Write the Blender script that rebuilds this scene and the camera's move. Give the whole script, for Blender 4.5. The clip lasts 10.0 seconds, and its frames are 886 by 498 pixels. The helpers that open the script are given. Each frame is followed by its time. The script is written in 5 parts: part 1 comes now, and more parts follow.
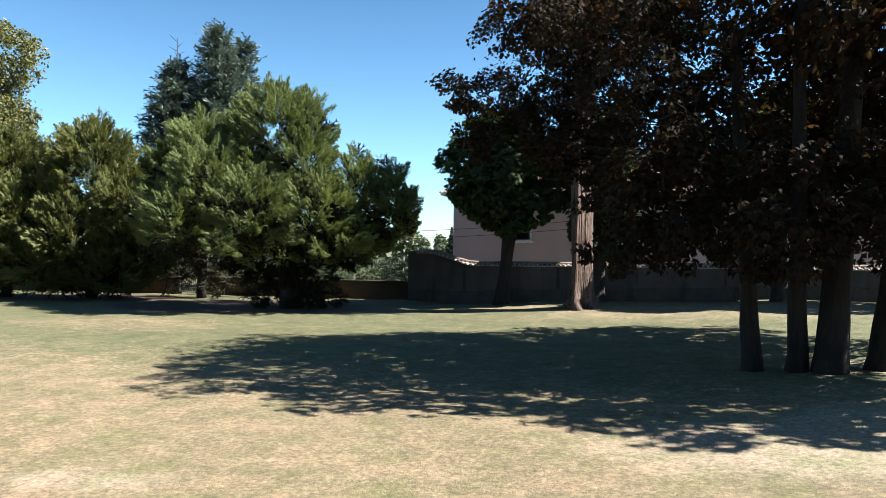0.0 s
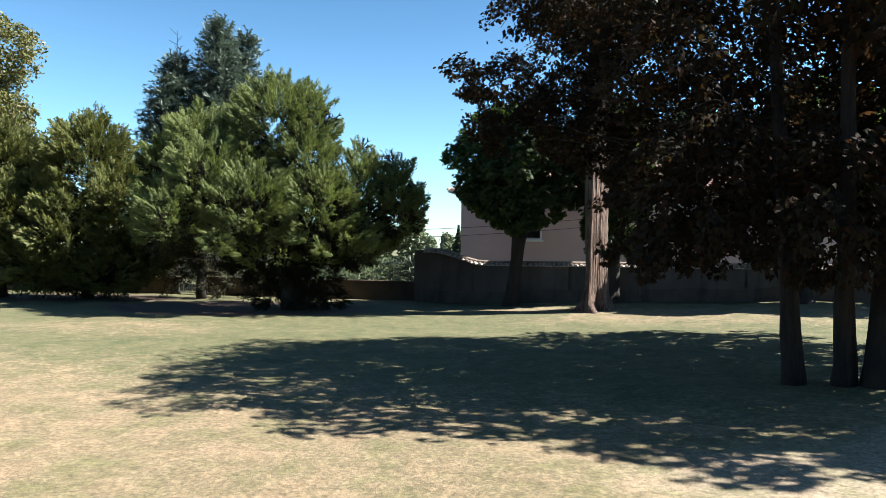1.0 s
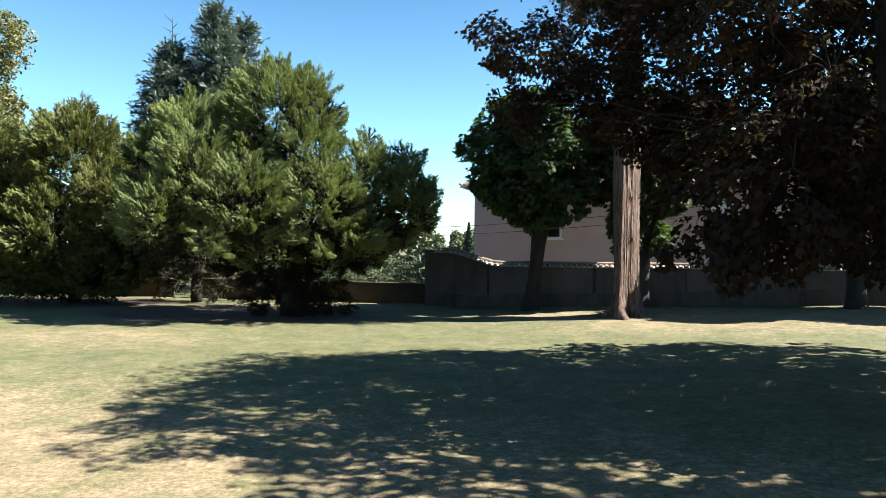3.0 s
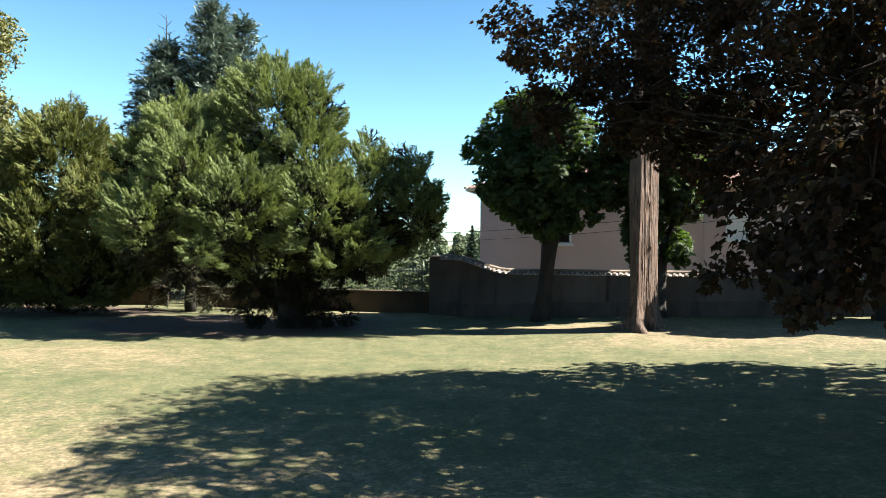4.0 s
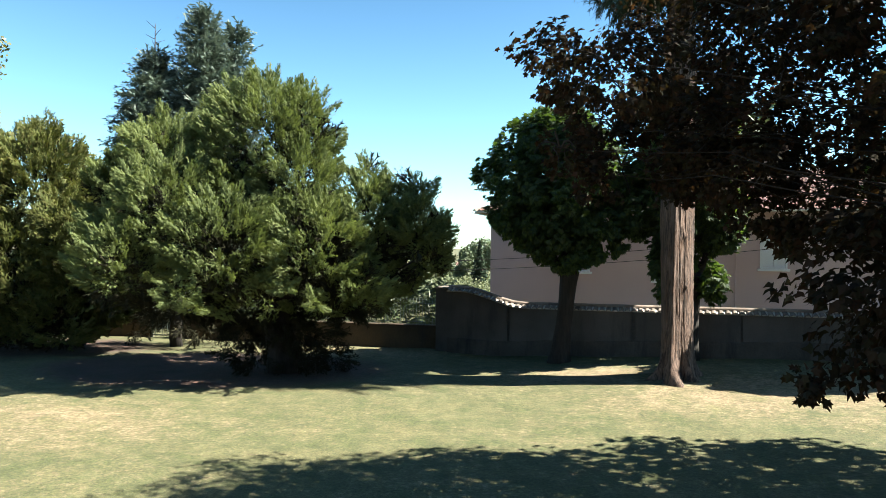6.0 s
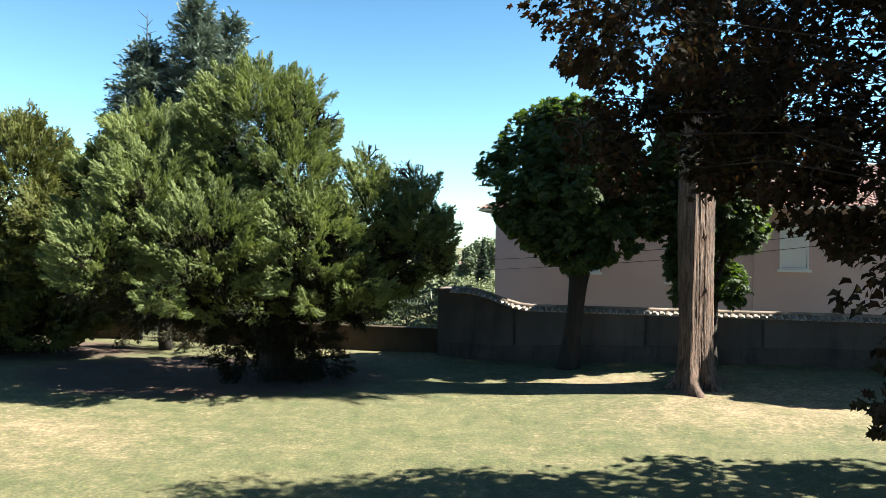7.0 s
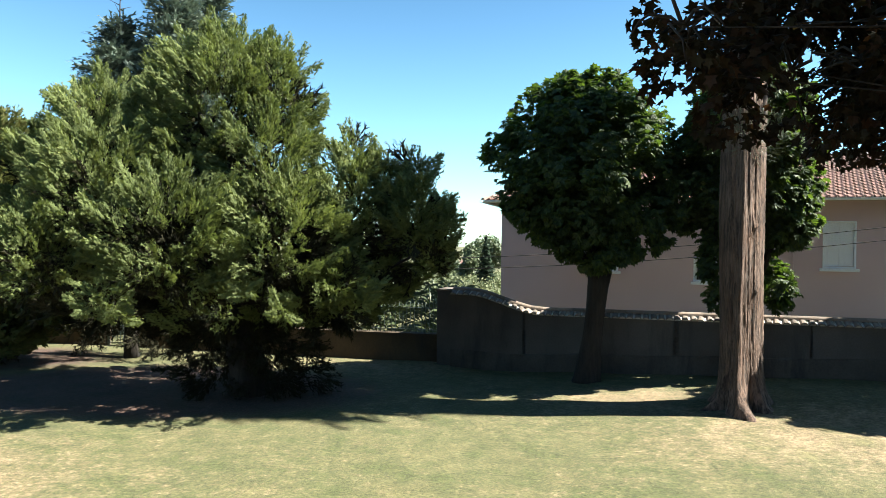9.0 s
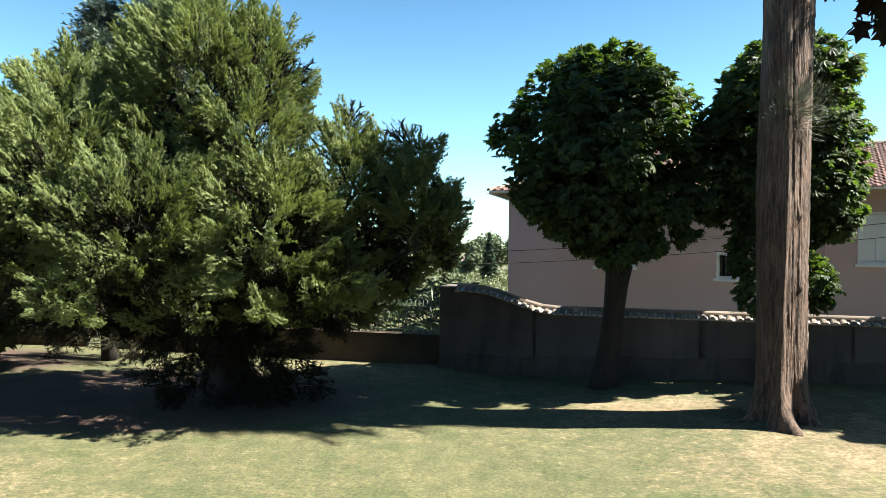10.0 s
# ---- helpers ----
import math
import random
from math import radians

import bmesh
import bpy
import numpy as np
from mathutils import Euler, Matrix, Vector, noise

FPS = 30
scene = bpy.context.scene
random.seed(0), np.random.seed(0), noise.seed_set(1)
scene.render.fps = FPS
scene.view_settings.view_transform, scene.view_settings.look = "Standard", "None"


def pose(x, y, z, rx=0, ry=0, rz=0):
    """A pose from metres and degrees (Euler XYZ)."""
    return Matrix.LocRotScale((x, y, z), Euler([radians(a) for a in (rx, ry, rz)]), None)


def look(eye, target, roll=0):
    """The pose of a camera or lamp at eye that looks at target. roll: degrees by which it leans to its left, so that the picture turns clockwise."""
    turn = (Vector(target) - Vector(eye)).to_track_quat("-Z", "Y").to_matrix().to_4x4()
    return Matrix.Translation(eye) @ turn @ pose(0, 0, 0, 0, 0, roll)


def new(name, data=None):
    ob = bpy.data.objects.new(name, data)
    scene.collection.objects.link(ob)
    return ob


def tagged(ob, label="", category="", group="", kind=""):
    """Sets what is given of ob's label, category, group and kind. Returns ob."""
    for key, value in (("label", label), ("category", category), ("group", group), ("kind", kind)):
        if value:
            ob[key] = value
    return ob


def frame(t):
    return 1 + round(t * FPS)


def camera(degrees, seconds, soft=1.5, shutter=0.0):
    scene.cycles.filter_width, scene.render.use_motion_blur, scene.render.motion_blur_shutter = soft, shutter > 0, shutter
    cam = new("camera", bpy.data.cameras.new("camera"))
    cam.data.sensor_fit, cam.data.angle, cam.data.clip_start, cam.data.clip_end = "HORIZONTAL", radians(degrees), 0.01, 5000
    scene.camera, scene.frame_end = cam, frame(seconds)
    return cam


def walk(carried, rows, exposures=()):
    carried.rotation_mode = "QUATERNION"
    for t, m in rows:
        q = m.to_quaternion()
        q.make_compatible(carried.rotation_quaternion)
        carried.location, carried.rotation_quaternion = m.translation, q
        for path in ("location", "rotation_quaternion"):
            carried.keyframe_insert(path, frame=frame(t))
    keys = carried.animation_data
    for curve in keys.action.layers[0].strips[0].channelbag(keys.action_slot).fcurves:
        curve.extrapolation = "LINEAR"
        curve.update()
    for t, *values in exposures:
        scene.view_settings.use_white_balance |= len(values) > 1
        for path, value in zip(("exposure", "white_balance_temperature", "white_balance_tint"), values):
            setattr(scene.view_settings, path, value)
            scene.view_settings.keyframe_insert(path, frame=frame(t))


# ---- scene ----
cam = camera(67.0, 10.0, soft=0.75)
PATH = [
    (0, (0.41, 0.936, 2.512), (0.362, 2.936, 2.514), 0.7),
    (0.5, (0.384, 1.451, 2.547), (0.326, 3.45, 2.545), 0.7),
    (1, (0.3, 2.071, 2.575), (0.235, 4.07, 2.57), 0.7),
    (1.5, (0.234, 2.648, 2.584), (0.162, 4.646, 2.577), 0.7),
    (2, (0.168, 3.241, 2.602), (0.09, 5.24, 2.593), 0.6),
    (2.5, (0.072, 3.758, 2.634), (-0.01, 5.757, 2.621), 0.6),
    (4, (-0.31, 5.623, 2.917), (-0.395, 7.621, 2.905), 0.5),
    (4.5, (-0.37, 6.238, 3.305), (-0.46, 8.236, 3.302), 0.6),
    (5, (-0.467, 6.813, 3.798), (-0.56, 8.811, 3.797), 0.5),
    (5.5, (-0.518, 7.362, 3.94), (-0.613, 9.359, 3.938), 0.5),
    (7, (-0.586, 9.244, 3.967), (-0.693, 11.241, 3.959), 0.6),
    (7.5, (-0.597, 9.843, 3.942), (-0.708, 11.84, 3.935), 0.7),
    (8, (-0.632, 10.534, 3.902), (-0.743, 12.53, 3.898), 0.7),
    (8.5, (-0.689, 11.178, 3.891), (-0.798, 13.175, 3.885), 0.7),
    (9, (-0.731, 11.991, 3.852), (-0.839, 13.988, 3.841), 0.7),
    (9.5, (-0.797, 12.795, 3.786), (-0.904, 14.792, 3.771), 0.7),
    (10, (-0.891, 13.661, 3.693), (-1.001, 15.658, 3.678), 0.7),
]
walk(cam, [(t, look(eye, target, roll)) for t, eye, target, roll in PATH], [(0, 1.84, 6000, 8), (2.5, 2.06, 6100, 5), (4.5, 2.24, 6300, 3), (10, 2.16, 6300, 2)])


# ---- world, sun, exposure ----
SUN_AZ, SUN_EL = radians(-4), radians(47)     # azimuth from +x towards +y
SUN_DIR = Vector((math.cos(SUN_EL) * math.cos(SUN_AZ), math.cos(SUN_EL) * math.sin(SUN_AZ), math.sin(SUN_EL)))
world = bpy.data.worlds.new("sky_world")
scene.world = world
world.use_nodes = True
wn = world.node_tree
sky = wn.nodes.new("ShaderNodeTexSky")
sky.sky_type = "NISHITA"
sky.sun_disc = False
sky.sun_elevation = SUN_EL
sky.sun_rotation = math.pi / 2 - SUN_AZ
sky.altitude = 300
sky.air_density, sky.dust_density, sky.ozone_density = 1.0, 0.4, 1.0
wn.nodes["Background"].inputs[1].default_value = 0.035
tint = wn.nodes.new("ShaderNodeMix")
tint.data_type, tint.blend_type = "RGBA", "MULTIPLY"
tint.inputs[0].default_value, tint.inputs[7].default_value = 1.0, (0.62, 0.98, 1.13, 1)
wn.links.new(sky.outputs[0], tint.inputs[6])
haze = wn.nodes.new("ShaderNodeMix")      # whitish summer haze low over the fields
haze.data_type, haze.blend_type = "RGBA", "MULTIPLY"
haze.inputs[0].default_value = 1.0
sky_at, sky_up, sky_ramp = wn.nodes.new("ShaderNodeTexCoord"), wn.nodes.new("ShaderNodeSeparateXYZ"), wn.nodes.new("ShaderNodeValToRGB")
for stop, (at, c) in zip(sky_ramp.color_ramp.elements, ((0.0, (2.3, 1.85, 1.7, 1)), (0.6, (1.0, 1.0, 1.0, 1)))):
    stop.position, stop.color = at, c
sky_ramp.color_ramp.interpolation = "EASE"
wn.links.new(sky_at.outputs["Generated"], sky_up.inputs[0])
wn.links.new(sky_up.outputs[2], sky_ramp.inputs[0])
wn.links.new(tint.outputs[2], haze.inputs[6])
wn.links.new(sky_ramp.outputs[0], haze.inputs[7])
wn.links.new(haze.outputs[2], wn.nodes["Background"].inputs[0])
sun = new("sun", bpy.data.lights.new("sun", "SUN"))
sun.data.energy, sun.data.angle, sun.data.color = 6.2, radians(0.53), (1.0, 0.93, 0.82)
sun.matrix_world = look(SUN_DIR * 60, (0, 0, 0))


# ---- small tools ----


def ground_z(x, y):
    """Height of the lawn: a gentle rise to the east, a mound under the big trunk, a fall into the fields."""
    x, y = np.asarray(x, float), np.asarray(y, float)
    rise = 0.045 * np.log1p(np.exp(np.clip(x, -30, 14) * 1.2)) / 1.2
    mound = 0.05 * np.exp(-((x - 5.35) ** 2 + (y - 27.4) ** 2) / 9.0)
    rough = 0.025 * np.sin(x * 0.9 + 1.3) * np.sin(y * 0.7 + 0.4) + 0.015 * np.sin(x * 2.1 + y * 1.3)
    fall = -1.6 * np.clip((y - 62) / 40, 0, 1) ** 2 * (3 - 2 * np.clip((y - 62) / 40, 0, 1))
    far = np.clip((y - 60) / 500, 0, 1)
    return (rise + mound + rough) * (1 - far) + fall


def gz(x, y):
    return float(ground_z(x, y))


def part(name, bm, material, parent=None, label="", smooth=False):
    """Link a bmesh as one mesh object under a thing or a part."""
    me = bpy.data.meshes.new(name)
    bm.to_mesh(me)
    bm.free()
    if smooth:
        me.polygons.foreach_set("use_smooth", np.ones(len(me.polygons), bool))
    me.materials.append(material)
    ob = new(name, me)
    ob.parent = parent
    if label:
        ob["label"] = label
    return ob


def mesh_object(name, verts, faces, material, parent=None, label="", smooth=False):
    """A mesh object out of arrays of vertices and of triangles or quads."""
    verts, faces = np.asarray(verts, np.float32), np.asarray(faces, np.int32)
    n, k = faces.shape
    me = bpy.data.meshes.new(name)
    me.vertices.add(len(verts))
    me.vertices.foreach_set("co", verts.ravel())
    me.loops.add(n * k)
    me.loops.foreach_set("vertex_index", faces.ravel())
    me.polygons.add(n)
    me.polygons.foreach_set("loop_start", np.arange(0, n * k, k, dtype=np.int32))
    me.polygons.foreach_set("use_smooth", np.full(n, smooth, bool))
    me.update(calc_edges=True)
    me.materials.append(material)
    ob = new(name, me)
    ob.parent = parent
    if label:
        ob["label"] = label
    return ob


def holder(name, x, y, z, label, category, group="", kind="", rz=0.0):
    ob = new(name)
    ob.matrix_world = pose(x, y, z, 0, 0, rz)
    return tagged(ob, label, category, group, kind)


def add_box(bm, lo, hi):
    lo, hi = Vector(lo), Vector(hi)
    vs = bmesh.ops.create_cube(bm, size=1.0)["verts"]
    for v in vs:
        v.co = Vector([lo[i] + (v.co[i] + 0.5) * (hi[i] - lo[i]) for i in range(3)])
    return vs


def box(name, lo, hi, material, parent=None, label="", bevel=0.0):
    bm = bmesh.new()
    add_box(bm, lo, hi)
    if bevel:
        bmesh.ops.bevel(bm, geom=bm.edges[:], offset=bevel, segments=2, affect="EDGES", profile=0.6)
    return part(name, bm, material, parent, label)


def unit(a):
    a = np.asarray(a, float)
    return a / np.maximum(np.linalg.norm(a, axis=-1, keepdims=True), 1e-9)


def scatter(template, places, axes, normals, sizes):
    """Copies of a small template (vertices, triangles), its y along axes, its z near normals: vertices and faces."""
    tv, tf = template
    y = unit(axes)
    x = unit(np.cross(y, normals))
    z = np.cross(x, y)
    s = np.asarray(sizes, float)[:, None, None]
    v = (tv[None, :, 0:1] * x[:, None] + tv[None, :, 1:2] * y[:, None] + tv[None, :, 2:3] * z[:, None]) * s + places[:, None]
    f = tf[None] + (np.arange(len(places)) * len(tv))[:, None, None]
    return v.reshape(-1, 3), f.reshape(-1, 3)


def tube(points, radii, sides=10, flutes=0.0, seed=0, lobes=7):
    """A tapered round limb along points, closed at its ends; flutes: how deep its ridges are, as a share of the radius."""
    pts = np.asarray(points, float)
    r = np.asarray(radii, float)
    t = unit(np.gradient(pts, axis=0))
    ref = np.where(np.abs(t[:, 2:3]) > 0.9, np.array([[1.0, 0, 0]]), np.array([[0, 0, 1.0]]))
    a = unit(np.cross(t, np.mean(ref, axis=0) if np.ptp(ref) == 0 else ref))
    b = np.cross(t, a)
    ang = np.linspace(0, 2 * np.pi, sides, endpoint=False)
    k = np.ones((len(pts), sides))
    if flutes:
        g = np.random.default_rng(seed)
        ph = g.uniform(0, 6.28, 6)
        s = np.linspace(0, 1, len(pts))[:, None]
        k = 1 + flutes * (0.5 * np.sin(ang * lobes + ph[0] + 2.5 * np.sin(s * 5 + ph[1])) + 0.35 * np.sin(ang * (2 * lobes + 3) + ph[2] + 4 * s)
                          + 0.25 * np.sin(ang * 3 + ph[3] + 3 * s)) + flutes * 0.35 * g.normal(0, 1, (len(pts), sides))
    v = pts[:, None] + (np.cos(ang)[None, :, None] * a[:, None] + np.sin(ang)[None, :, None] * b[:, None]) * (r[:, None] * k)[..., None]
    n, m = len(pts), sides
    i = np.arange(n - 1)[:, None] * m
    j = np.arange(m)[None]
    j2 = (j + 1) % m
    quads = np.stack([i + j, i + j2, i + m + j2, i + m + j], -1).reshape(-1, 4)
    verts = np.concatenate([v.reshape(-1, 3), pts[:1], pts[-1:]])
    c0, c1 = n * m, n * m + 1
    jj = np.arange(m)
    cap0 = np.stack([np.full(m, c0), (jj + 1) % m, jj, np.full(m, c0)], -1)
    cap1 = np.stack([np.full(m, c1), (n - 1) * m + jj, (n - 1) * m + (jj + 1) % m, np.full(m, c1)], -1)
    tris = np.concatenate([quads[:, [0, 1, 2]], quads[:, [0, 2, 3]], cap0[:, :3], cap1[:, :3]])
    return verts, tris


def join(pieces):
    vs, fs, n = [], [], 0
    for v, f in pieces:
        vs.append(v)
        fs.append(f + n)
        n += len(v)
    return np.concatenate(vs), np.concatenate(fs)


def bend(a, b, sag=0.0, n=8, wobble=0.0, seed=0):
    """Points from a to b along a line that bows by sag metres upwards in its middle."""
    g = np.random.default_rng(seed)
    t = np.linspace(0, 1, n)[:, None]
    p = np.asarray(a, float) * (1 - t) + np.asarray(b, float) * t
    p[:, 2] += sag * 4 * (t * (1 - t))[:, 0]
    p[1:-1] += g.normal(0, wobble, (n - 2, 3))
    return p


# ---- materials ----
def node_material(name, rough=0.8, metallic=0.0):
    m = bpy.data.materials.new(name)
    m.use_nodes = True
    p = m.node_tree.nodes["Principled BSDF"]
    p.inputs["Roughness"].default_value = rough
    p.inputs["Metallic"].default_value = metallic
    return m, m.node_tree, p


def coords(nt, scale=(1, 1, 1)):
    tc, mp = nt.nodes.new("ShaderNodeTexCoord"), nt.nodes.new("ShaderNodeMapping")
    mp.inputs["Scale"].default_value = scale
    nt.links.new(tc.outputs["Object"], mp.inputs[0])
    return mp.outputs[0]


def noise_node(nt, vec, scale, detail=4.0, rough=0.55):
    n = nt.nodes.new("ShaderNodeTexNoise")
    n.inputs["Scale"].default_value, n.inputs["Detail"].default_value, n.inputs["Roughness"].default_value = scale, detail, rough
    if vec is not None:
        nt.links.new(vec, n.inputs["Vector"])
    return n.outputs["Fac"]


def ramp(nt, fac, stops):
    r = nt.nodes.new("ShaderNodeValToRGB")
    while len(r.color_ramp.elements) < len(stops):
        r.color_ramp.elements.new(0.5)
    for e, (at, c) in zip(r.color_ramp.elements, stops):
        e.position = at
        e.color = (*c, 1) if len(c) == 3 else c
    nt.links.new(fac, r.inputs[0])
    return r.outputs[0]


def mixed(nt, fac, a, b, mode="MIX"):
    m = nt.nodes.new("ShaderNodeMix")
    m.data_type, m.blend_type = "RGBA", mode
    for socket, value in ((m.inputs[0], fac), (m.inputs[6], a), (m.inputs[7], b)):
        if hasattr(value, "is_linked"):
            nt.links.new(value, socket)
        else:
            socket.default_value = value if isinstance(value, (int, float)) else (*value, 1)
    return m.outputs[2]


def bump(nt, p, height, strength=0.4, distance=0.02):
    b = nt.nodes.new("ShaderNodeBump")
    b.inputs["Strength"].default_value, b.inputs["Distance"].default_value = strength, distance
    nt.links.new(height, b.inputs["Height"])
    nt.links.new(b.outputs[0], p.inputs["Normal"])


def surface(name, dark, light, rough=0.85, scale=1.5, fine=18.0, stain=None, bump_h=0.015, stretch=(1, 1, 1), strength=0.5, metallic=0.0):
    """A plain matt surface with blotches, grain, relief and, if given, stains."""
    m, nt, p = node_material(name, rough, metallic)
    v = coords(nt, stretch)
    big, small = noise_node(nt, v, scale, 5), noise_node(nt, v, fine, 6, 0.65)
    col = ramp(nt, big, [(0.3, dark), (0.7, light)])
    grain = ramp(nt, small, [(0.25, (0.72, 0.72, 0.72)), (0.75, (1.12, 1.12, 1.12))])
    col = mixed(nt, 1.0, col, grain, "MULTIPLY")
    if stain:
        st = ramp(nt, noise_node(nt, coords(nt, (1.1, 1.1, 0.22)), 1.7, 6, 0.7), [(0.50, (0, 0, 0)), (0.68, (1, 1, 1))])
        col = mixed(nt, st, col, stain)
    nt.links.new(col, p.inputs["Base Color"])
    bump(nt, p, small, strength, bump_h)
    return m


def foliage(name, colours, translucent, glow=0.35, rough=0.55, big_scale=0.5, gloss=0.5):
    """Leaves: each leaf of its own shade, light seeping through."""
    m, nt, p = node_material(name, rough)
    p.inputs["Specular IOR Level"].default_value = gloss
    geo = nt.nodes.new("ShaderNodeNewGeometry")
    shade = ramp(nt, geo.outputs["Random Per Island"], [(i / max(1, len(colours) - 1), c) for i, c in enumerate(colours)])
    patch = ramp(nt, noise_node(nt, coords(nt), big_scale, 3), [(0.3, (0.7, 0.72, 0.7)), (0.7, (1.2, 1.18, 1.1))])
    col = mixed(nt, 1.0, shade, patch, "MULTIPLY")
    nt.links.new(col, p.inputs["Base Color"])
    tr, mx = nt.nodes.new("ShaderNodeBsdfTranslucent"), nt.nodes.new("ShaderNodeMixShader")
    nt.links.new(mixed(nt, 1.0, col, translucent, "MULTIPLY"), tr.inputs[0])
    mx.inputs[0].default_value = glow
    nt.links.new(p.outputs[0], mx.inputs[1])
    nt.links.new(tr.outputs[0], mx.inputs[2])
    nt.links.new(mx.outputs[0], nt.nodes["Material Output"].inputs[0])
    return m


def bark_material(name, dark, light, scale=7.0, depth=0.05):
    m, nt, p = node_material(name, 0.95)
    v = coords(nt, (1, 1, 0.12))
    ridges, fine = noise_node(nt, v, scale, 7, 0.65), noise_node(nt, coords(nt, (1, 1, 0.3)), 40, 5)
    blot = noise_node(nt, coords(nt), 1.3, 3)
    col = mixed(nt, 0.35, ramp(nt, ridges, [(0.4, dark), (0.6, light)]), ramp(nt, fine, [(0.3, dark), (0.7, light)]))
    col = mixed(nt, 1.0, col, ramp(nt, blot, [(0.35, (0.7, 0.6, 0.52)), (0.65, (1.15, 1.13, 1.1))]), "MULTIPLY")
    nt.links.new(col, p.inputs["Base Color"])
    bump(nt, p, ridges, 0.9, depth)
    return m


def lawn_material(name="lawn_grass", blade=False):
    """Mown grass by cover: red dry, green litter of needles, blue bare earth."""
    m, nt, p = node_material(name, 0.95)
    at = nt.nodes.new("ShaderNodeAttribute")
    at.attribute_name = "cover"
    sep = nt.nodes.new("ShaderNodeSeparateColor")
    nt.links.new(at.outputs["Color"], sep.inputs[0])
    v = coords(nt)
    big, mid, fine = noise_node(nt, v, 0.35, 5), noise_node(nt, v, 2.6, 6, 0.7), noise_node(nt, v, 38, 5, 0.7)
    streak = noise_node(nt, coords(nt, (1.0, 1.2, 1)), 7, 5, 0.7)
    green = ramp(nt, mid, [(0.25, (0.048, 0.049, 0.019)), (0.5, (0.074, 0.072, 0.03)), (0.75, (0.103, 0.096, 0.045))])
    dry = ramp(nt, mixed(nt, 0.5, streak, mid), [(0.3, (0.092, 0.07, 0.038)), (0.5, (0.146, 0.11, 0.066)), (0.7, (0.228, 0.171, 0.111))])
    mathn = nt.nodes.new("ShaderNodeMath")
    mathn.operation = "ADD"
    nt.links.new(sep.outputs[0], mathn.inputs[0])
    nt.links.new(ramp(nt, mixed(nt, 0.62, mixed(nt, 0.5, big, mid), streak), [(0.3, (0, 0, 0)), (0.7, (1, 1, 1))]), mathn.inputs[1])
    col = mixed(nt, ramp(nt, mathn.outputs[0], [(0.55, (0, 0, 0)), (1.0, (1, 1, 1))]), green, dry)
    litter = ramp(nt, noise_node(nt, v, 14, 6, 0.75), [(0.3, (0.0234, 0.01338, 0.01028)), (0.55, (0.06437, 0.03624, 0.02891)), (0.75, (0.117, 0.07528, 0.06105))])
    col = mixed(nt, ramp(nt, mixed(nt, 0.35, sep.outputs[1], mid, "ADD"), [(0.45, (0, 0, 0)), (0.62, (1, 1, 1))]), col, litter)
    earth = ramp(nt, streak, [(0.3, (0.1563, 0.1224, 0.08496)), (0.7, (0.2605, 0.2071, 0.1526))])
    col = mixed(nt, ramp(nt, mixed(nt, 0.35, sep.outputs[2], mid, "ADD"), [(0.45, (0, 0, 0)), (0.65, (1, 1, 1))]), col, earth)
    col = mixed(nt, 1.0, col, ramp(nt, fine, [(0.28, (0.72, 0.73, 0.7)), (0.7, (1.18, 1.17, 1.14))]), "MULTIPLY")
    worn = noise_node(nt, coords(nt), 1.1, 4, 0.65)
    col = mixed(nt, 1.0, col, ramp(nt, worn, [(0.36, (0.74, 0.84, 0.66)), (0.5, (1.0, 1.0, 1.0)), (0.64, (1.22, 1.14, 1.2))]), "MULTIPLY")
    tufts = noise_node(nt, coords(nt), 16, 7, 0.8)
    col = mixed(nt, 1.0, col, ramp(nt, tufts, [(0.34, (0.4, 0.42, 0.36)), (0.66, (1.5, 1.48, 1.42))]), "MULTIPLY")
    if blade:
        geo = nt.nodes.new("ShaderNodeNewGeometry")
        col = mixed(nt, 1.0, col, ramp(nt, geo.outputs["Random Per Island"], [(0.0, (0.7, 0.78, 0.62)), (0.6, (1.15, 1.15, 1.05)), (1.0, (1.6, 1.5, 1.4))]), "MULTIPLY")
    nt.links.new(col, p.inputs["Base Color"])
    if blade:
        up = nt.nodes.new("ShaderNodeCombineXYZ")
        up.inputs[2].default_value = 1.0
        nt.links.new(up.outputs[0], p.inputs["Normal"])
    else:
        bump(nt, p, mixed(nt, 0.5, fine, tufts), 0.5, 0.05)
    return m


M_LAWN, M_BLADE = lawn_material(), lawn_material("grass_blade", True)
M_YEW = foliage("yew_needles", [(0.084, 0.104, 0.048), (0.114, 0.139, 0.059), (0.156, 0.178, 0.074), (0.098, 0.117, 0.054)], (1.3, 1.35, 0.75), 0.3, 0.75, 0.6, 0.1)
M_OLIVE = foliage("olive_needles", [(0.066, 0.079, 0.028), (0.088, 0.1, 0.033), (0.122, 0.127, 0.044), (0.1, 0.092, 0.038)], (1.3, 1.3, 0.7), 0.22, 0.6, 0.6, 0.15)
# Near-black twig tone: the shade inside the crowns is put into the colour.
M_TWIG = foliage("shade_toned_twig", [(0.016, 0.015, 0.01), (0.024, 0.023, 0.014), (0.034, 0.032, 0.019)], (1, 1, 0.8), 0.05, 0.9, 0.6, 0.1)
M_FIR = foliage("fir_needles", [(0.02, 0.034, 0.022), (0.035, 0.052, 0.032)], (1, 1, 0.8), 0.08, 0.6, 0.5, 0.2)
M_FARROOF = surface("far_roof_tile", (0.16, 0.085, 0.07), (0.22, 0.125, 0.105), 0.9, 1.5, 12)
M_SHOOT = foliage("grey_twig", [(0.06, 0.07, 0.045), (0.11, 0.122, 0.085)], (1, 1, 0.8), 0.1)
